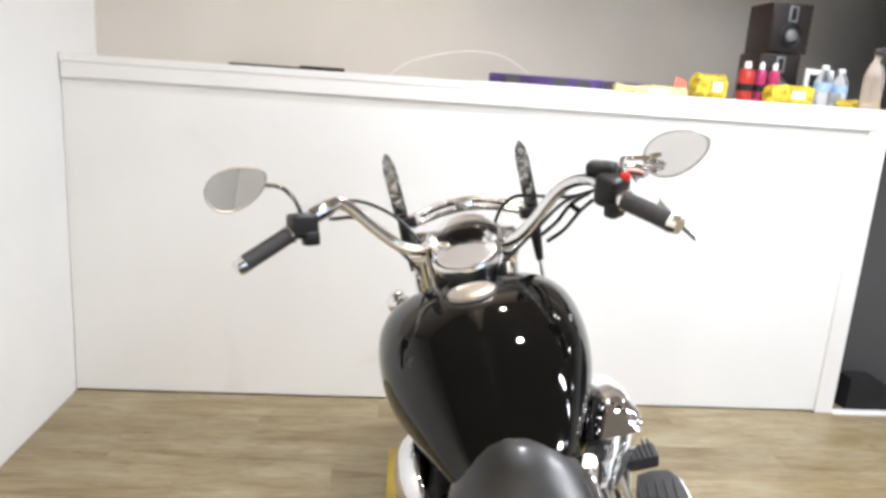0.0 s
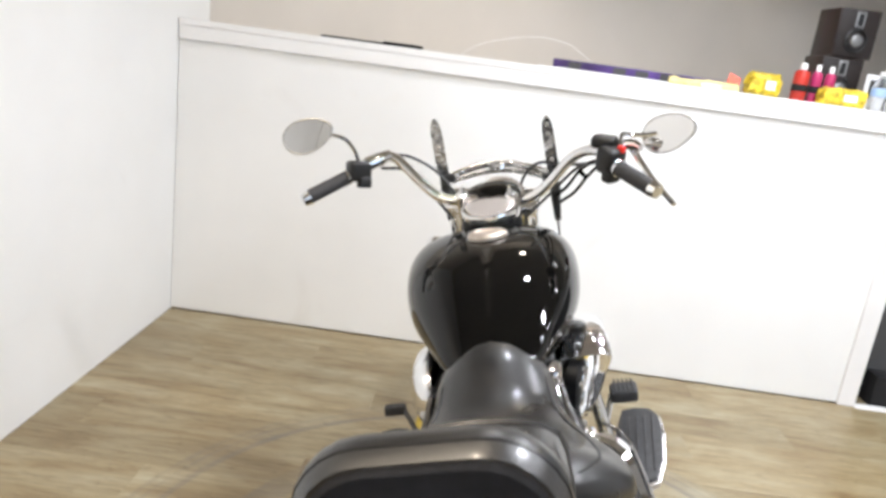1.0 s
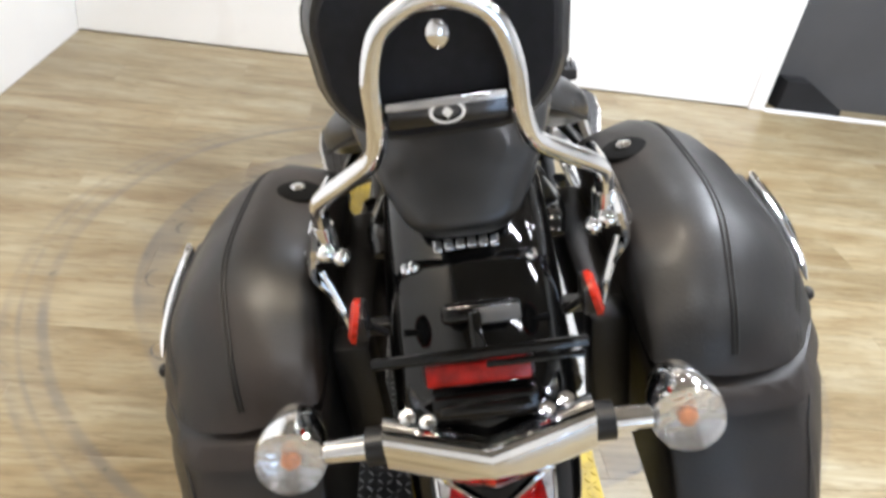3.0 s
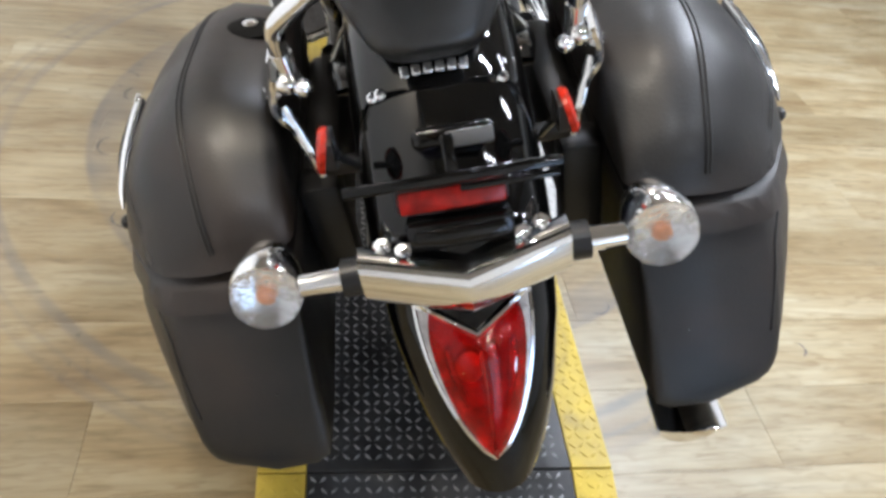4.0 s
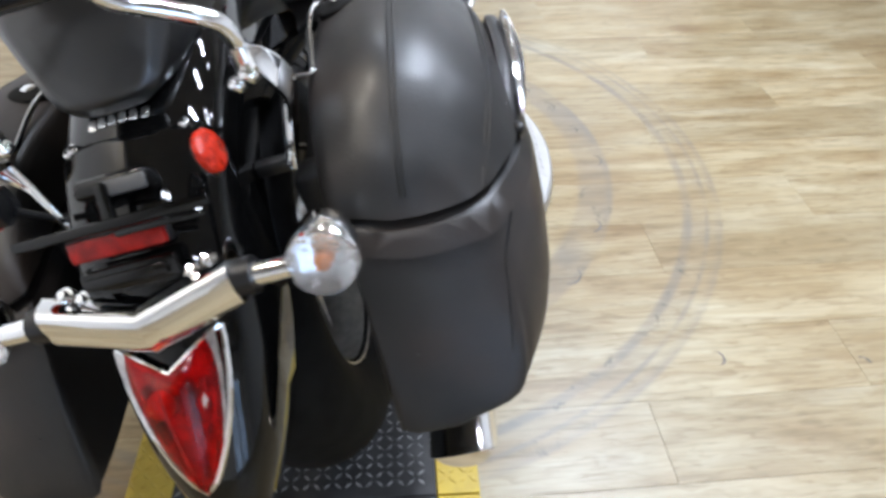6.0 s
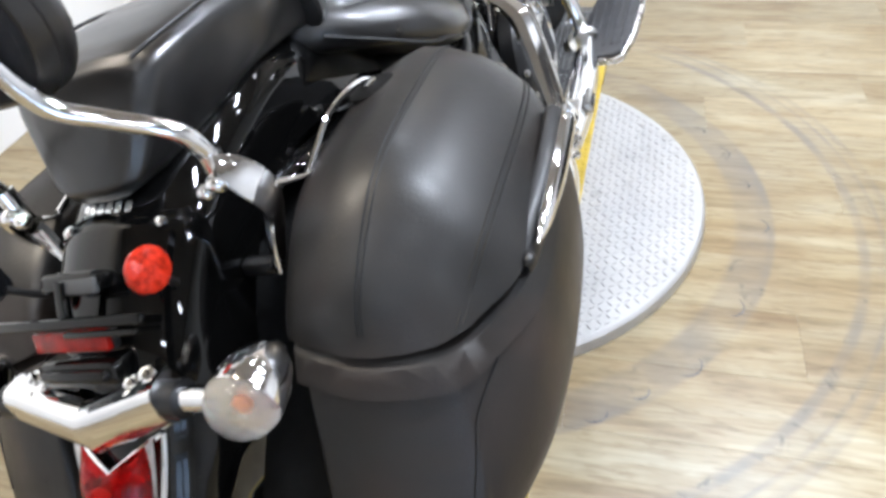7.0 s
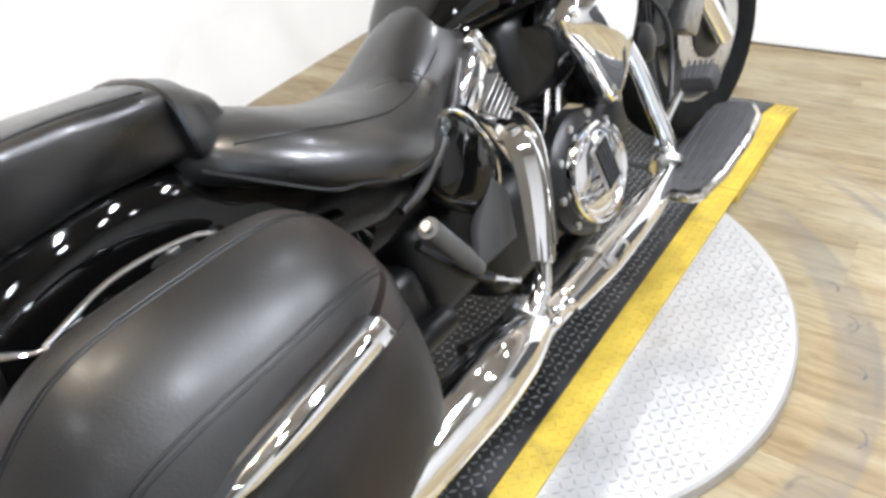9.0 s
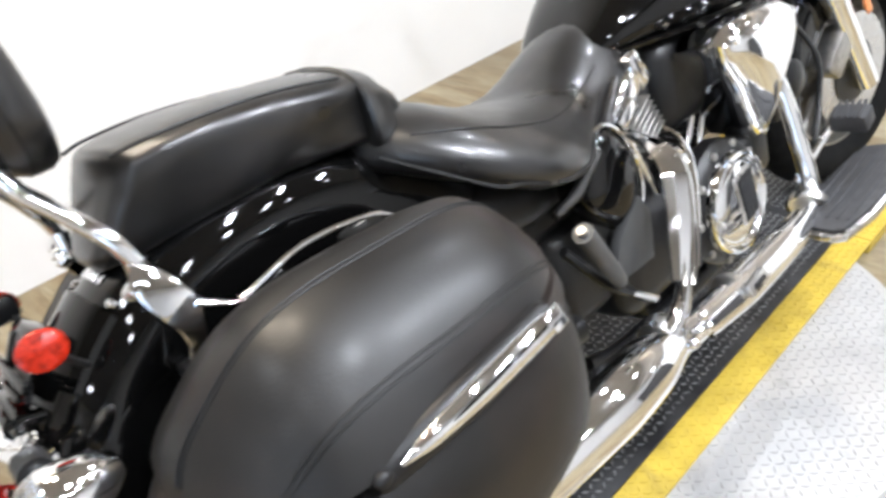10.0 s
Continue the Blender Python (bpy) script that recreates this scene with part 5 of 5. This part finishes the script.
part("headlight_lens", S(lathe([(0.093, 0.022), (0.08, 0.034), (0.04, 0.044), (0.001, 0.046)], Matrix.Translation(hl) @ pose(0, 0, 0, -90), 28)), CLEAR, headlight)
for s in (-1, 1):
    part("front_signal", S(ball(0.03, 0.045, 0.03, T(s * 0.18, 1.22, 0.76))), CHROME, bike, "chrome front turn signal")

# handlebar
R_CLAMP, L_CLAMP = Vector((0.085, 1.05, 0.925)), Vector((-0.078, 1.06, 0.94))
bar_pts = [(-0.464, 0.955, 1.008), (-0.41, 0.995, 1.026), (-0.355, 1.028, 1.043), (-0.30, 1.06, 1.066), (-0.262, 1.08, 1.08), (-0.225, 1.088, 1.068), (-0.17, 1.08, 1.0), (-0.125, 1.07, 0.955), (-0.078, 1.062, 0.94),
           (0.0, 1.06, 0.935), (0.085, 1.05, 0.925), (0.13, 1.04, 0.932), (0.175, 1.03, 0.965), (0.225, 1.01, 1.015), (0.262, 0.985, 1.036), (0.295, 0.94, 1.036), (0.32, 0.862, 1.01), (0.355, 0.81, 0.985), (0.391, 0.753, 0.958)]
handlebar = part("handlebar", tube(bar_pts, 0.0135, 14, 5), CHROME, bike, "bent chrome handlebar")
for s, a, b in ((-1, (-0.459, 0.959, 1.01), (-0.352, 1.03, 1.044)), (1, (0.388, 0.757, 0.96), (0.323, 0.85, 1.006))):
    a, b = Vector(a), Vector(b)
    g = part("grip", tube([a.lerp(b, 0.1), a.lerp(b, 0.97)], 0.0185, 18, 1), GRIPRUB, bike, "black rubber hand grip")
    part("grip_end", tube([a.lerp(b, -0.04), a.lerp(b, 0.1)], [0.0165, 0.0205], 18, 1), CHROME, g, "chrome grip end")
    part("grip_collar", tube([a.lerp(b, 0.95), a.lerp(b, 1.0)], 0.0215, 18, 1), CHROME, g, "chrome grip collar")
sl = Vector((-0.325, 1.045, 1.054))
swl = part("switch_box", joined(box(0.06, 0.05, 0.055, Matrix.Translation(sl) @ pose(0, 0, 0, 0, 12, 35), 0.01, 3), box(0.035, 0.03, 0.03, Matrix.Translation(sl + Vector((0.012, -0.01, -0.03))) @ pose(0, 0, 0, 0, 12, 35), 0.006)), PLASTIC, bike, "black left switch box")
part("clutch_perch", tube([sl + Vector((0.02, 0.02, 0.012)), sl + Vector((0.06, 0.03, 0.022)), sl + Vector((0.085, 0.04, 0.03))], [0.02, 0.018, 0.013], 10, 3), CHROME, swl, "chrome lever perch")
part("clutch_lever", tube([sl + Vector((0.03, 0.045, 0.01)), sl + Vector((-0.03, 0.05, -0.005)), sl + Vector((-0.11, 0.0, -0.04))], [0.011, 0.009, 0.007], 10, 5, 0.6), CHROME, swl, "chrome clutch lever")
sr = Vector((0.312, 0.885, 1.022))
swr = part("switch_box", joined(box(0.055, 0.055, 0.065, Matrix.Translation(sr) @ pose(0, 0, 0, 0, 18, -55), 0.012, 3), box(0.03, 0.04, 0.03, Matrix.Translation(sr + Vector((-0.005, -0.02, -0.035))) @ pose(0, 0, 0, 0, 18, -55), 0.008)), PLASTIC, bike, "black right switch box")
part("brake_reservoir", box(0.06, 0.045, 0.032, Matrix.Translation(sr + Vector((-0.006, 0.03, 0.04))) @ pose(0, 0, 0, 0, 12, -28), 0.011, 3), PLASTIC, swr, "black brake fluid reservoir")
part("kill_switch", box(0.02, 0.012, 0.016, Matrix.Translation((0.337, 0.866, 1.046)) @ pose(0, 0, 0, 0, 18, -40), 0.004), REDSW, swr, "red engine switch")
part("lever_perch", tube([sr + Vector((0.02, 0.03, 0.03)), sr + Vector((0.055, 0.01, 0.028)), sr + Vector((0.07, -0.01, 0.02))], [0.014, 0.013, 0.009], 10, 4), CHROME, swr, "chrome lever perch")
part("brake_lever", tube([sr + Vector((0.055, 0.02, 0.015)), sr + Vector((0.085, -0.04, -0.05)), sr + Vector((0.114, -0.115, -0.1))], [0.01, 0.008, 0.007], 10, 5, 0.6), CHROME, swr, "chrome brake lever")
for c in (R_CLAMP, L_CLAMP):
    c2 = Vector((c.x * 0.78, c.y + 0.0, c.z))
    riser = part("riser", joined(tube([c2 + Vector((0, 0.03, -0.07)), c2 + Vector((0, 0.0, 0.01))], [0.02, 0.022], 14, 1), ball(0.021, 0.023, 0.018, Matrix.Translation(c2 + Vector((0, 0, 0.008))))), CHROME, bike, "chrome handlebar riser")
    for d in (-0.012, 0.012):
        part("bolt", lathe([(0.006, 0), (0.006, 0.012), (0.002, 0.014)], Matrix.Translation(c2 + Vector((0, d, 0.02))), 8), CHROME, riser)


def mirror_thing(c, right, lift, stem, tilt=0):
    """A mirror: a chrome shell behind an egg-shaped glass that faces the rider."""
    m = Matrix.Translation(c) @ pose(0, 0, 0, 90 - tilt, 0, right) @ pose(0, 0, 0, 0, 0, lift)
    egg = [(0.064 * math.cos(a) * (1.0 if math.cos(a) > 0 else 1.1), 0.042 * math.sin(a) * (1 - 0.22 * math.cos(a))) for a in (2 * math.pi * k / 32 for k in range(32))]
    rings = []
    for k, h in ((1.0, 0.0), (1.03, -0.004), (0.98, -0.014), (0.85, -0.024), (0.6, -0.032), (0.25, -0.036)):
        rings.append([m @ Vector((x * k, y * k, h)) for x, y in egg])
    shell = part("mirror", skin(rings), CHROME, bike, "egg-shaped chrome mirror")
    part("glass", skin([[m @ Vector((x * k, y * k, h)) for x, y in egg] for k, h in ((0.965, 0.0005), (0.955, 0.0025), (0.3, 0.0028))]), MIRROR, shell, "mirror glass")
    part("rim", tube([m @ Vector((x * 0.985, y * 0.985, 0.001)) for x, y in egg + egg[:1]], 0.0026, 6, 1), ALLOY, shell)
    part("stem", tube(stem, 0.0055, 8, 5), CHROME, shell, "chrome mirror stem")


mirror_thing(Vector((-0.428, 1.0, 1.168)), 2, 12, [(-0.325, 1.06, 1.078), (-0.328, 1.05, 1.11), (-0.345, 1.03, 1.145), (-0.38, 1.015, 1.16), (-0.41, 1.01, 1.165)])
mirror_thing(Vector((0.455, 0.9, 1.067)), -36, 14, [(0.335, 0.885, 1.05), (0.345, 0.9, 1.075), (0.37, 0.915, 1.07), (0.4, 0.92, 1.065), (0.44, 0.92, 1.066)], 6)

# speedometer on the bar centre
mm = Matrix.Translation((0.012, 1.025, 0.915)) @ pose(0, 0, 0, 22, 0, -10)
meter = part("speedometer", lathe([(0.002, -0.055), (0.05, -0.05), (0.07, -0.03), (0.079, -0.008), (0.08, 0.006), (0.075, 0.013), (0.068, 0.012)], mm @ Matrix.Diagonal((1, 0.82, 1, 1)), 36), CHROME, bike, "chrome oval speedometer pod")
part("dial", lathe([(0.0675, 0.0115), (0.064, 0.015), (0.04, 0.018), (0.001, 0.0185)], mm @ Matrix.Diagonal((1, 0.82, 1, 1)), 36), DIAL, meter, "pale dial glass")
part("dial_mark", tube([mm @ Vector(p) for p in ((-0.045, 0.012, 0.0178), (-0.02, 0.022, 0.0187), (0.015, 0.024, 0.0187), (0.045, 0.014, 0.0178))], 0.0016, 6, 4), PLASTIC, meter, "dark curved dial edge")
part("visor_shade", moved(ball(0.07, 0.042, 0.02), mm @ T(0, 0.058, 0.01)), PAINT, meter, "black arch behind the dial")
part("under_shroud", ball(0.085, 0.04, 0.045, T(0.01, 1.04, 0.868, 20, 0, -10)), PLASTIC, meter, "black shroud")
part("visor", torus(0.075, 0.006, mm @ T(0, 0.05, 0.006) @ Matrix.Diagonal((1.1, 0.9, 1, 1)), 36, 8), CHROME, meter, "chrome visor ring")


# windscreen brackets, with no screen on them
def bracket_bar(tip, base, s):
    tip, base = Vector(tip), Vector(base)
    d = (tip - base).normalized()
    w = Vector((0.0165, 0, 0.0))
    n = d.cross(w).normalized() * 0.003
    L = (tip - base).length
    pts = [(0.0, 0.8), (0.1, 1.0), (0.75, 0.95), (0.9, 0.75), (1.0, 0.15)]
    left = [base + d * L * t - w * k for t, k in pts]
    right = [base + d * L * t + w * k for t, k in pts]
    rings = [[l - n, r - n, r + n, l + n] for l, r in zip(left, right)]
    b = part("screen_bracket", skin(rings), SPECKLE, bike, "upright chrome windscreen bracket without its screen")
    for t in (0.28, 0.5, 0.7, 0.86):
        part("bracket_bolt", lathe([(0.006, 0), (0.006, 0.004), (0.003, 0.006)], along(base + d * L * t - n * 1.2, base + d * L * t - n * 3), 10), SATIN, b)
    part("clamp", joined(tube([base + Vector((0, 0, 0.02)), base + Vector((0, 0.01, -0.04)), base + Vector((0, 0.02, -0.13))], [0.012, 0.016, 0.009], 10, 3), box(0.04, 0.03, 0.025, Matrix.Translation(base + Vector((0.012 * -s, 0, -0.005))), 0.006)), PLASTIC, b, "black bracket clamp")
    part("lower_stay", tube([base + Vector((0, 0.02, -0.1)), base + Vector((0.0, 0.015, -0.2))], 0.005, 8, 1), CHROME, b)
    return b


bracket_bar((-0.124, 1.208, 1.154), (-0.118, 1.215, 0.985), -1)
bracket_bar((0.185, 1.16, 1.125), (0.191, 1.18, 0.955), 1)
cross = part("screen_crossbar", joined(tube([(-0.1, 1.215, 0.985), (-0.03, 1.225, 1.0), (0.04, 1.222, 1.003), (0.11, 1.21, 0.99), (0.175, 1.19, 0.965)], 0.009, 10, 5, 0.4, (0, 1, 0)), tube([(-0.1, 1.215, 0.968), (-0.03, 1.225, 0.98), (0.04, 1.222, 0.983), (0.11, 1.21, 0.972), (0.175, 1.19, 0.95)], 0.007, 10, 5, 0.5, (0, 1, 0)),
                                         *[box(w, 0.008, 0.026, T(x, 1.218, z), 0.003) for x, z, w in ((-0.085, 0.98, 0.02), (0.035, 0.992, 0.045), (0.15, 0.968, 0.02))]), SPECKLE, bike, "chrome cross bar between the screen brackets")
for k, p in enumerate(([(-0.30, 1.06, 1.06), (-0.22, 1.12, 1.075), (-0.14, 1.16, 1.02), (-0.09, 1.15, 0.95), (-0.06, 1.13, 0.88)], [(0.29, 0.93, 1.02), (0.24, 1.02, 0.99), (0.17, 1.09, 0.92), (0.1, 1.12, 0.86)],
                       [(0.28, 0.95, 1.01), (0.23, 1.04, 1.0), (0.15, 1.15, 1.0), (0.1, 1.17, 0.95), (0.09, 1.15, 0.88)], [(-0.27, 1.08, 1.05), (-0.2, 1.1, 1.03), (-0.14, 1.1, 0.95), (-0.1, 1.12, 0.88)])):
    part("cable", tube(p, 0.0042, 8, 6), PLASTIC, bike, "black control cable")
part("throttle_bracket", joined(tube([(0.185, 1.05, 0.922), (0.216, 1.02, 0.95), (0.245, 0.98, 0.99), (0.27, 0.93, 1.015)], 0.0045, 8, 5), tube([(0.195, 1.05, 0.905), (0.23, 1.02, 0.93), (0.262, 0.98, 0.972), (0.28, 0.93, 1.0)], 0.0045, 8, 5), tube([(0.2455, 0.98, 0.99), (0.2615, 0.98, 0.972)], 0.006, 8, 1)), DARKMET, bike, "dark slotted cable bracket under the handlebar")
for p in ([(0.15, 1.0, 0.66), (0.17, 1.03, 0.55), (0.165, 1.02, 0.42), (0.2, 0.96, 0.33)], [(0.14, 1.02, 0.62), (0.2, 1.05, 0.5), (0.21, 1.02, 0.4), (0.23, 0.93, 0.34)], [(0.12, 1.04, 0.7), (0.15, 1.08, 0.6), (0.15, 1.08, 0.45), (0.16, 1.0, 0.3)]):
    part("hose", tube(p, 0.006, 8, 6), PLASTIC, bike, "black rubber hose beside the frame")
part("horn", joined(lathe([(0.03, 0), (0.042, 0.008), (0.042, 0.022), (0.03, 0.03), (0.01, 0.032)], T(0.15, 1.01, 0.46) @ SIDE, 20), box(0.03, 0.02, 0.06, T(0.14, 1.01, 0.5), 0.005)), ENGINE, bike, "black round horn beside the frame")
part("radiator", box(0.2, 0.03, 0.28, T(0, 1.06, 0.48, 8), 0.01), ENGINE, bike, "black frame shroud")


# ---- things on the ledge ----
def on_ledge(x, y, turn=0):
    return T(x, y, LEDGE, 0, 0, turn + TURN)


def speaker(at, h):
    t = thing("speaker", "small brown wooden bookshelf speaker with a round grey driver", "speaker", at, "stacked speakers")
    part("cabinet", box(0.2, 0.22, h - 0.004, T(0, 0.113, h / 2), 0.004), SPKWOOD, t)
    part("baffle", box(0.19, 0.006, h - 0.014, T(0, -0.001, h / 2), 0.002), SPKFACE, t)
    part("driver_ring", torus(0.052, 0.007, T(0, -0.006, h * 0.36, 90), 32, 8), PLASTIC, t)
    part("driver", lathe([(0.05, 0), (0.03, -0.012), (0.018, -0.014), (0.016, -0.004), (0.001, -0.001)], T(0, -0.004, h * 0.36, 90), 28), CONE, t, "silver-grey cone")
    part("dome", ball(0.03, 0.012, 0.03, T(0, -0.012, h * 0.36)), CONE, t, "silver dome")
    part("port_plate", joined(box(0.045, 0.006, 0.075, T(0, -0.005, h * 0.78), 0.003)), CONE, t, "silver port plate")
    part("port", box(0.024, 0.004, 0.055, T(0, -0.008, h * 0.78), 0.002), DARK, t)
    return t


speaker(on_ledge(1.395, 2.98, -1), 0.235)
s2 = speaker(on_ledge(1.425, 2.99, 2), 0.235)
s2.matrix_basis = T(1.425, 2.99, LEDGE + 0.2345, 0, 0, 3)


def can(at, material, label, h=0.2, r=0.03):
    t = thing("spray_can", label, "spray can", at, "spray cans")
    part("body", lathe([(r - 0.002, 0.0), (r, 0.003), (r, h * 0.72), (r * 0.85, h * 0.78), (r * 0.5, h * 0.82)], None, 20), material, t)
    part("cap", lathe([(r * 0.45, h * 0.8), (r * 0.45, h * 0.97), (r * 0.3, h), (0.001, h)], None, 16), WHITEP, t, "pale spray cap")
    part("label", lathe([(r + 0.0006, h * 0.25), (r + 0.001, h * 0.26), (r + 0.001, h * 0.42), (r + 0.0006, h * 0.43)], None, 20), DARK, t, "dark label band")


can(on_ledge(1.10, 2.68), REDPACK, "red spray can on the white ledge", 0.17, 0.034)
can(on_ledge(1.175, 2.70), PINKPACK, "pink spray can on the white ledge", 0.17, 0.024)
can(on_ledge(1.235, 2.70), PINKPACK, "pink spray can with a pale cap on the white ledge", 0.17, 0.024)


def pack(at, sx, sy, sz, material, name, label, cat):
    t = thing(name, label, cat, at)
    b = box(sx, sy, sz, T(0, 0, sz / 2), min(sx, sy, sz) * 0.25, 3)
    bmesh.ops.subdivide_edges(b, edges=b.edges[:], cuts=3, use_grid_fill=True)
    for v in b.verts:
        w = noise.noise(v.co * 38 + Vector((sx * 40, sy * 50, 3))) * 0.018
        if v.co.z > 0.004:
            v.co += Vector((w, w * 0.6, w))
    part("wrap", b, material, t)
    part("sticker", box(sx * 0.3, 0.003, sz * 0.4, T(sx * 0.1, -sy / 2 - 0.002, sz * 0.5), 0.001, 1), WHITEP, t, "pale sticker")
    return t


pack(on_ledge(0.93, 2.66, 5), 0.15, 0.09, 0.10, YPACK, "cloth_pack", "yellow plastic pack of cloths on the ledge", "pack")
pack(on_ledge(1.27, 2.62, -4), 0.19, 0.11, 0.075, YPACK, "cloth_bundle", "crumpled yellow cloth bundle on the ledge", "cloth")
pack(on_ledge(1.58, 2.6, 10), 0.16, 0.09, 0.03, YPACK, "folded_cloth", "flat yellow folded cloth on the ledge", "cloth")
pack(on_ledge(0.64, 2.58, -6), 0.3, 0.1, 0.03, CREAM, "folded_towel", "cream folded towel on the ledge", "towel")
p = thing("paper_note", "small orange-red paper note standing on the ledge", "note", on_ledge(0.78, 2.6, 10))
part("paper", box(0.06, 0.004, 0.05, T(0, 0, 0.05, -20, 20), 0.001, 1), ORANGEP, p)


def long_box(x, y, L, material, label):
    t = thing("light_tube_box", label, "box", on_ledge(x, y, -3), "long flat boxes")
    part("carton", box(L, 0.06, 0.045, T(0, 0, 0.0225), 0.003), material, t)
    for k in (-0.3, 0.12, 0.33):
        part("print", box(L * 0.12, 0.002, 0.03, T(L * k, -0.031, 0.023), 0.0008, 1), GREYP, t, "pale printed panel")


long_box(0.22, 2.72, 0.5, PURPLE, "long purple carton lying on the ledge")
long_box(0.62, 2.76, 0.4, PURPLE, "long purple carton lying on the ledge")
t = thing("tray", "thin pale tray under the purple cartons", "tray", on_ledge(0.2, 2.66, -2))
part("plate", box(0.6, 0.2, 0.006, T(0, 0, 0.003), 0.002, 1), WHITEP, t)


def bottle(at, liquid, label, h=0.17, r=0.03):
    t = thing("bottle", label, "bottle", at, "bottles")
    part("body", lathe([(r * 0.9, 0), (r, 0.004), (r, h * 0.6), (r * 0.8, h * 0.72), (r * 0.4, h * 0.84), (r * 0.4, h * 0.9)], None, 20), liquid, t)
    part("label", lathe([(r + 0.0006, h * 0.36), (r + 0.001, h * 0.37), (r + 0.001, h * 0.56), (r + 0.0006, h * 0.57)], None, 20), BLUELAB, t, "blue label")
    part("cap", lathe([(r * 0.45, h * 0.88), (r * 0.45, h * 0.99), (0.001, h)], None, 14), WHITEP, t, "white cap")


bottle(on_ledge(1.475, 2.72), BOTTLE, "clear plastic bottle with a blue label", 0.18, 0.036)
bottle(on_ledge(1.56, 2.73), BOTTLE, "clear plastic bottle with a blue label", 0.17, 0.034)
t = thing("spray_bottle", "trigger spray bottle of pale pink liquid", "spray bottle", T(1.55, 2.48, LEDGE))
part("body", lathe([(0.036, 0), (0.04, 0.005), (0.04, 0.13), (0.03, 0.17), (0.014, 0.2), (0.013, 0.22)], None, 20), PINKLIQ, t)
part("trigger_head", joined(box(0.026, 0.06, 0.025, T(0, -0.015, 0.235), 0.006), box(0.012, 0.012, 0.05, T(0, -0.04, 0.205, 20), 0.003)), GREYP, t, "grey trigger head")
t = thing("picture_card", "small framed black-and-white card on the ledge", "picture", on_ledge(1.57, 2.93, 6))
part("card", box(0.15, 0.012, 0.17, T(0, 0, 0.085), 0.002), WHITEP, t)
part("dark_print", box(0.11, 0.004, 0.09, T(0, -0.008, 0.1), 0.001, 1), DARK, t)
t = thing("cable_strip", "thin dark strip lying at the back of the ledge", "strip", on_ledge(-1.0, 2.9, 0))
part("strip", box(0.5, 0.02, 0.012, T(0, 0, 0.006), 0.004), DARK, t)
part("strip_end", box(0.2, 0.03, 0.02, T(0.22, 0, 0.01), 0.004), DARK, t)

# things beyond the opening
# sloping black block stands for a shadow area by the threshold
t = thing("floor_box", "black sloping block standing for the shadow area beyond the opening", "box", room(HALF + 0.1, 0.022, 0, 0))
part("shell", slab([(0, 0), (0.34, 0), (0.34, 0.03), (0.13, 0.15), (0, 0.15)], 0.1, T(0, 0.1, 0, 90), 0.004), DARK, t)
t = thing("projector_mount", "black ceiling bracket with a small spot head", "bracket", T(2.1, 3.9, SOFFIT - 0.06))
part("arm", box(0.3, 0.08, 0.118, None, 0.008), DARK, t)
part("head", box(0.14, 0.14, 0.18, T(0.32, 0, -0.12), 0.02), DARK, t)

# a pale wire bowed up from the ledge
wire = thing("wire", "thin pale wire bowed up in an arch from the white ledge", "wire")
part("strand", tube([(-0.47, 2.72, LEDGE + 0.004), (-0.393, 2.72, 1.385), (-0.273, 2.72, 1.427), (-0.127, 2.72, 1.454), (0.023, 2.72, 1.442), (0.155, 2.72, 1.367), (0.19, 2.72, LEDGE + 0.004)], 0.0012, 8, 6), TRIMW, wire)

# ---- floor planks ----
PLEN, PWID = 1.22, 0.178
plank_meshes = {}


def plank(u0, u1, v0, v1):
    """One plank of the floor, between those edges in the room's own axes."""
    key = (round(u1 - u0, 3), round(v1 - v0, 3))
    if key not in plank_meshes:
        plank_meshes[key] = finish(box(key[0] - 0.0003, key[1] - 0.0003, 0.006, None, 0.0005, 1), "plank", PLANK, 30)
    ob = new("plank", plank_meshes[key])
    ob.parent = floor
    ob.matrix_basis = pose((u0 + u1) / 2, (v0 + v1) / 2, -0.003)


for j in range(33):
    start = -PLEN * ((j * 3) % 8) / 8
    for k in range(6):
        u0, u1 = max(0.0, start + k * PLEN), min(5.0, start + (k + 1) * PLEN)
        if u1 - u0 > 0.05:
            plank(u0, u1, -(j + 1) * PWID, -j * PWID)
for j in range(2):
    plank(HALF + 0.004, HALF + PLEN, 0.022 + j * PWID, 0.022 + (j + 1) * PWID)
    plank(HALF + PLEN, 5.0, 0.022 + j * PWID, 0.022 + (j + 1) * PWID)

# dark rubber scuffs where wheels have turned on the planks
for x, y, turn, size in ((0.637, 0.668, 0, 1.0), (0.566, 0.38, -25, 1.1), (0.474, 0.2, -40, 1.2), (0.383, 0.115, -50, 0.8), (0.302, 0.048, -60, 1.0), (0.497, 1.073, 35, 0.8), (0.557, 0.97, 25, 1.0), (0.608, 0.833, 15, 0.7),
                         (-0.679, 1.058, 140, 1.0), (-0.804, 0.779, 170, 1.2), (-0.808, 0.54, 185, 1.5), (-0.722, 0.276, 215, 1.2), (0.73, -0.06, -10, 0.7), (1.03, -0.08, 40, 0.5)):
    arc = [(0.022 * size * math.cos(a) - 0.006, 0.026 * size * math.sin(a), 0.0) for a in (radians(d) for d in range(-70, 100, 17))]
    mark = tube(arc, [0.0006, 0.0024, 0.0034, 0.0016, 0.0022, 0.0005], 6, 1)
    for v in mark.verts:
        v.co.z *= 0.1
    part("rubber_scuff", moved(mark, ROOM.inverted() @ T(x, y, 0.0004, 0, 0, turn)), SCUFF, floor, "small dark rubber scuff")
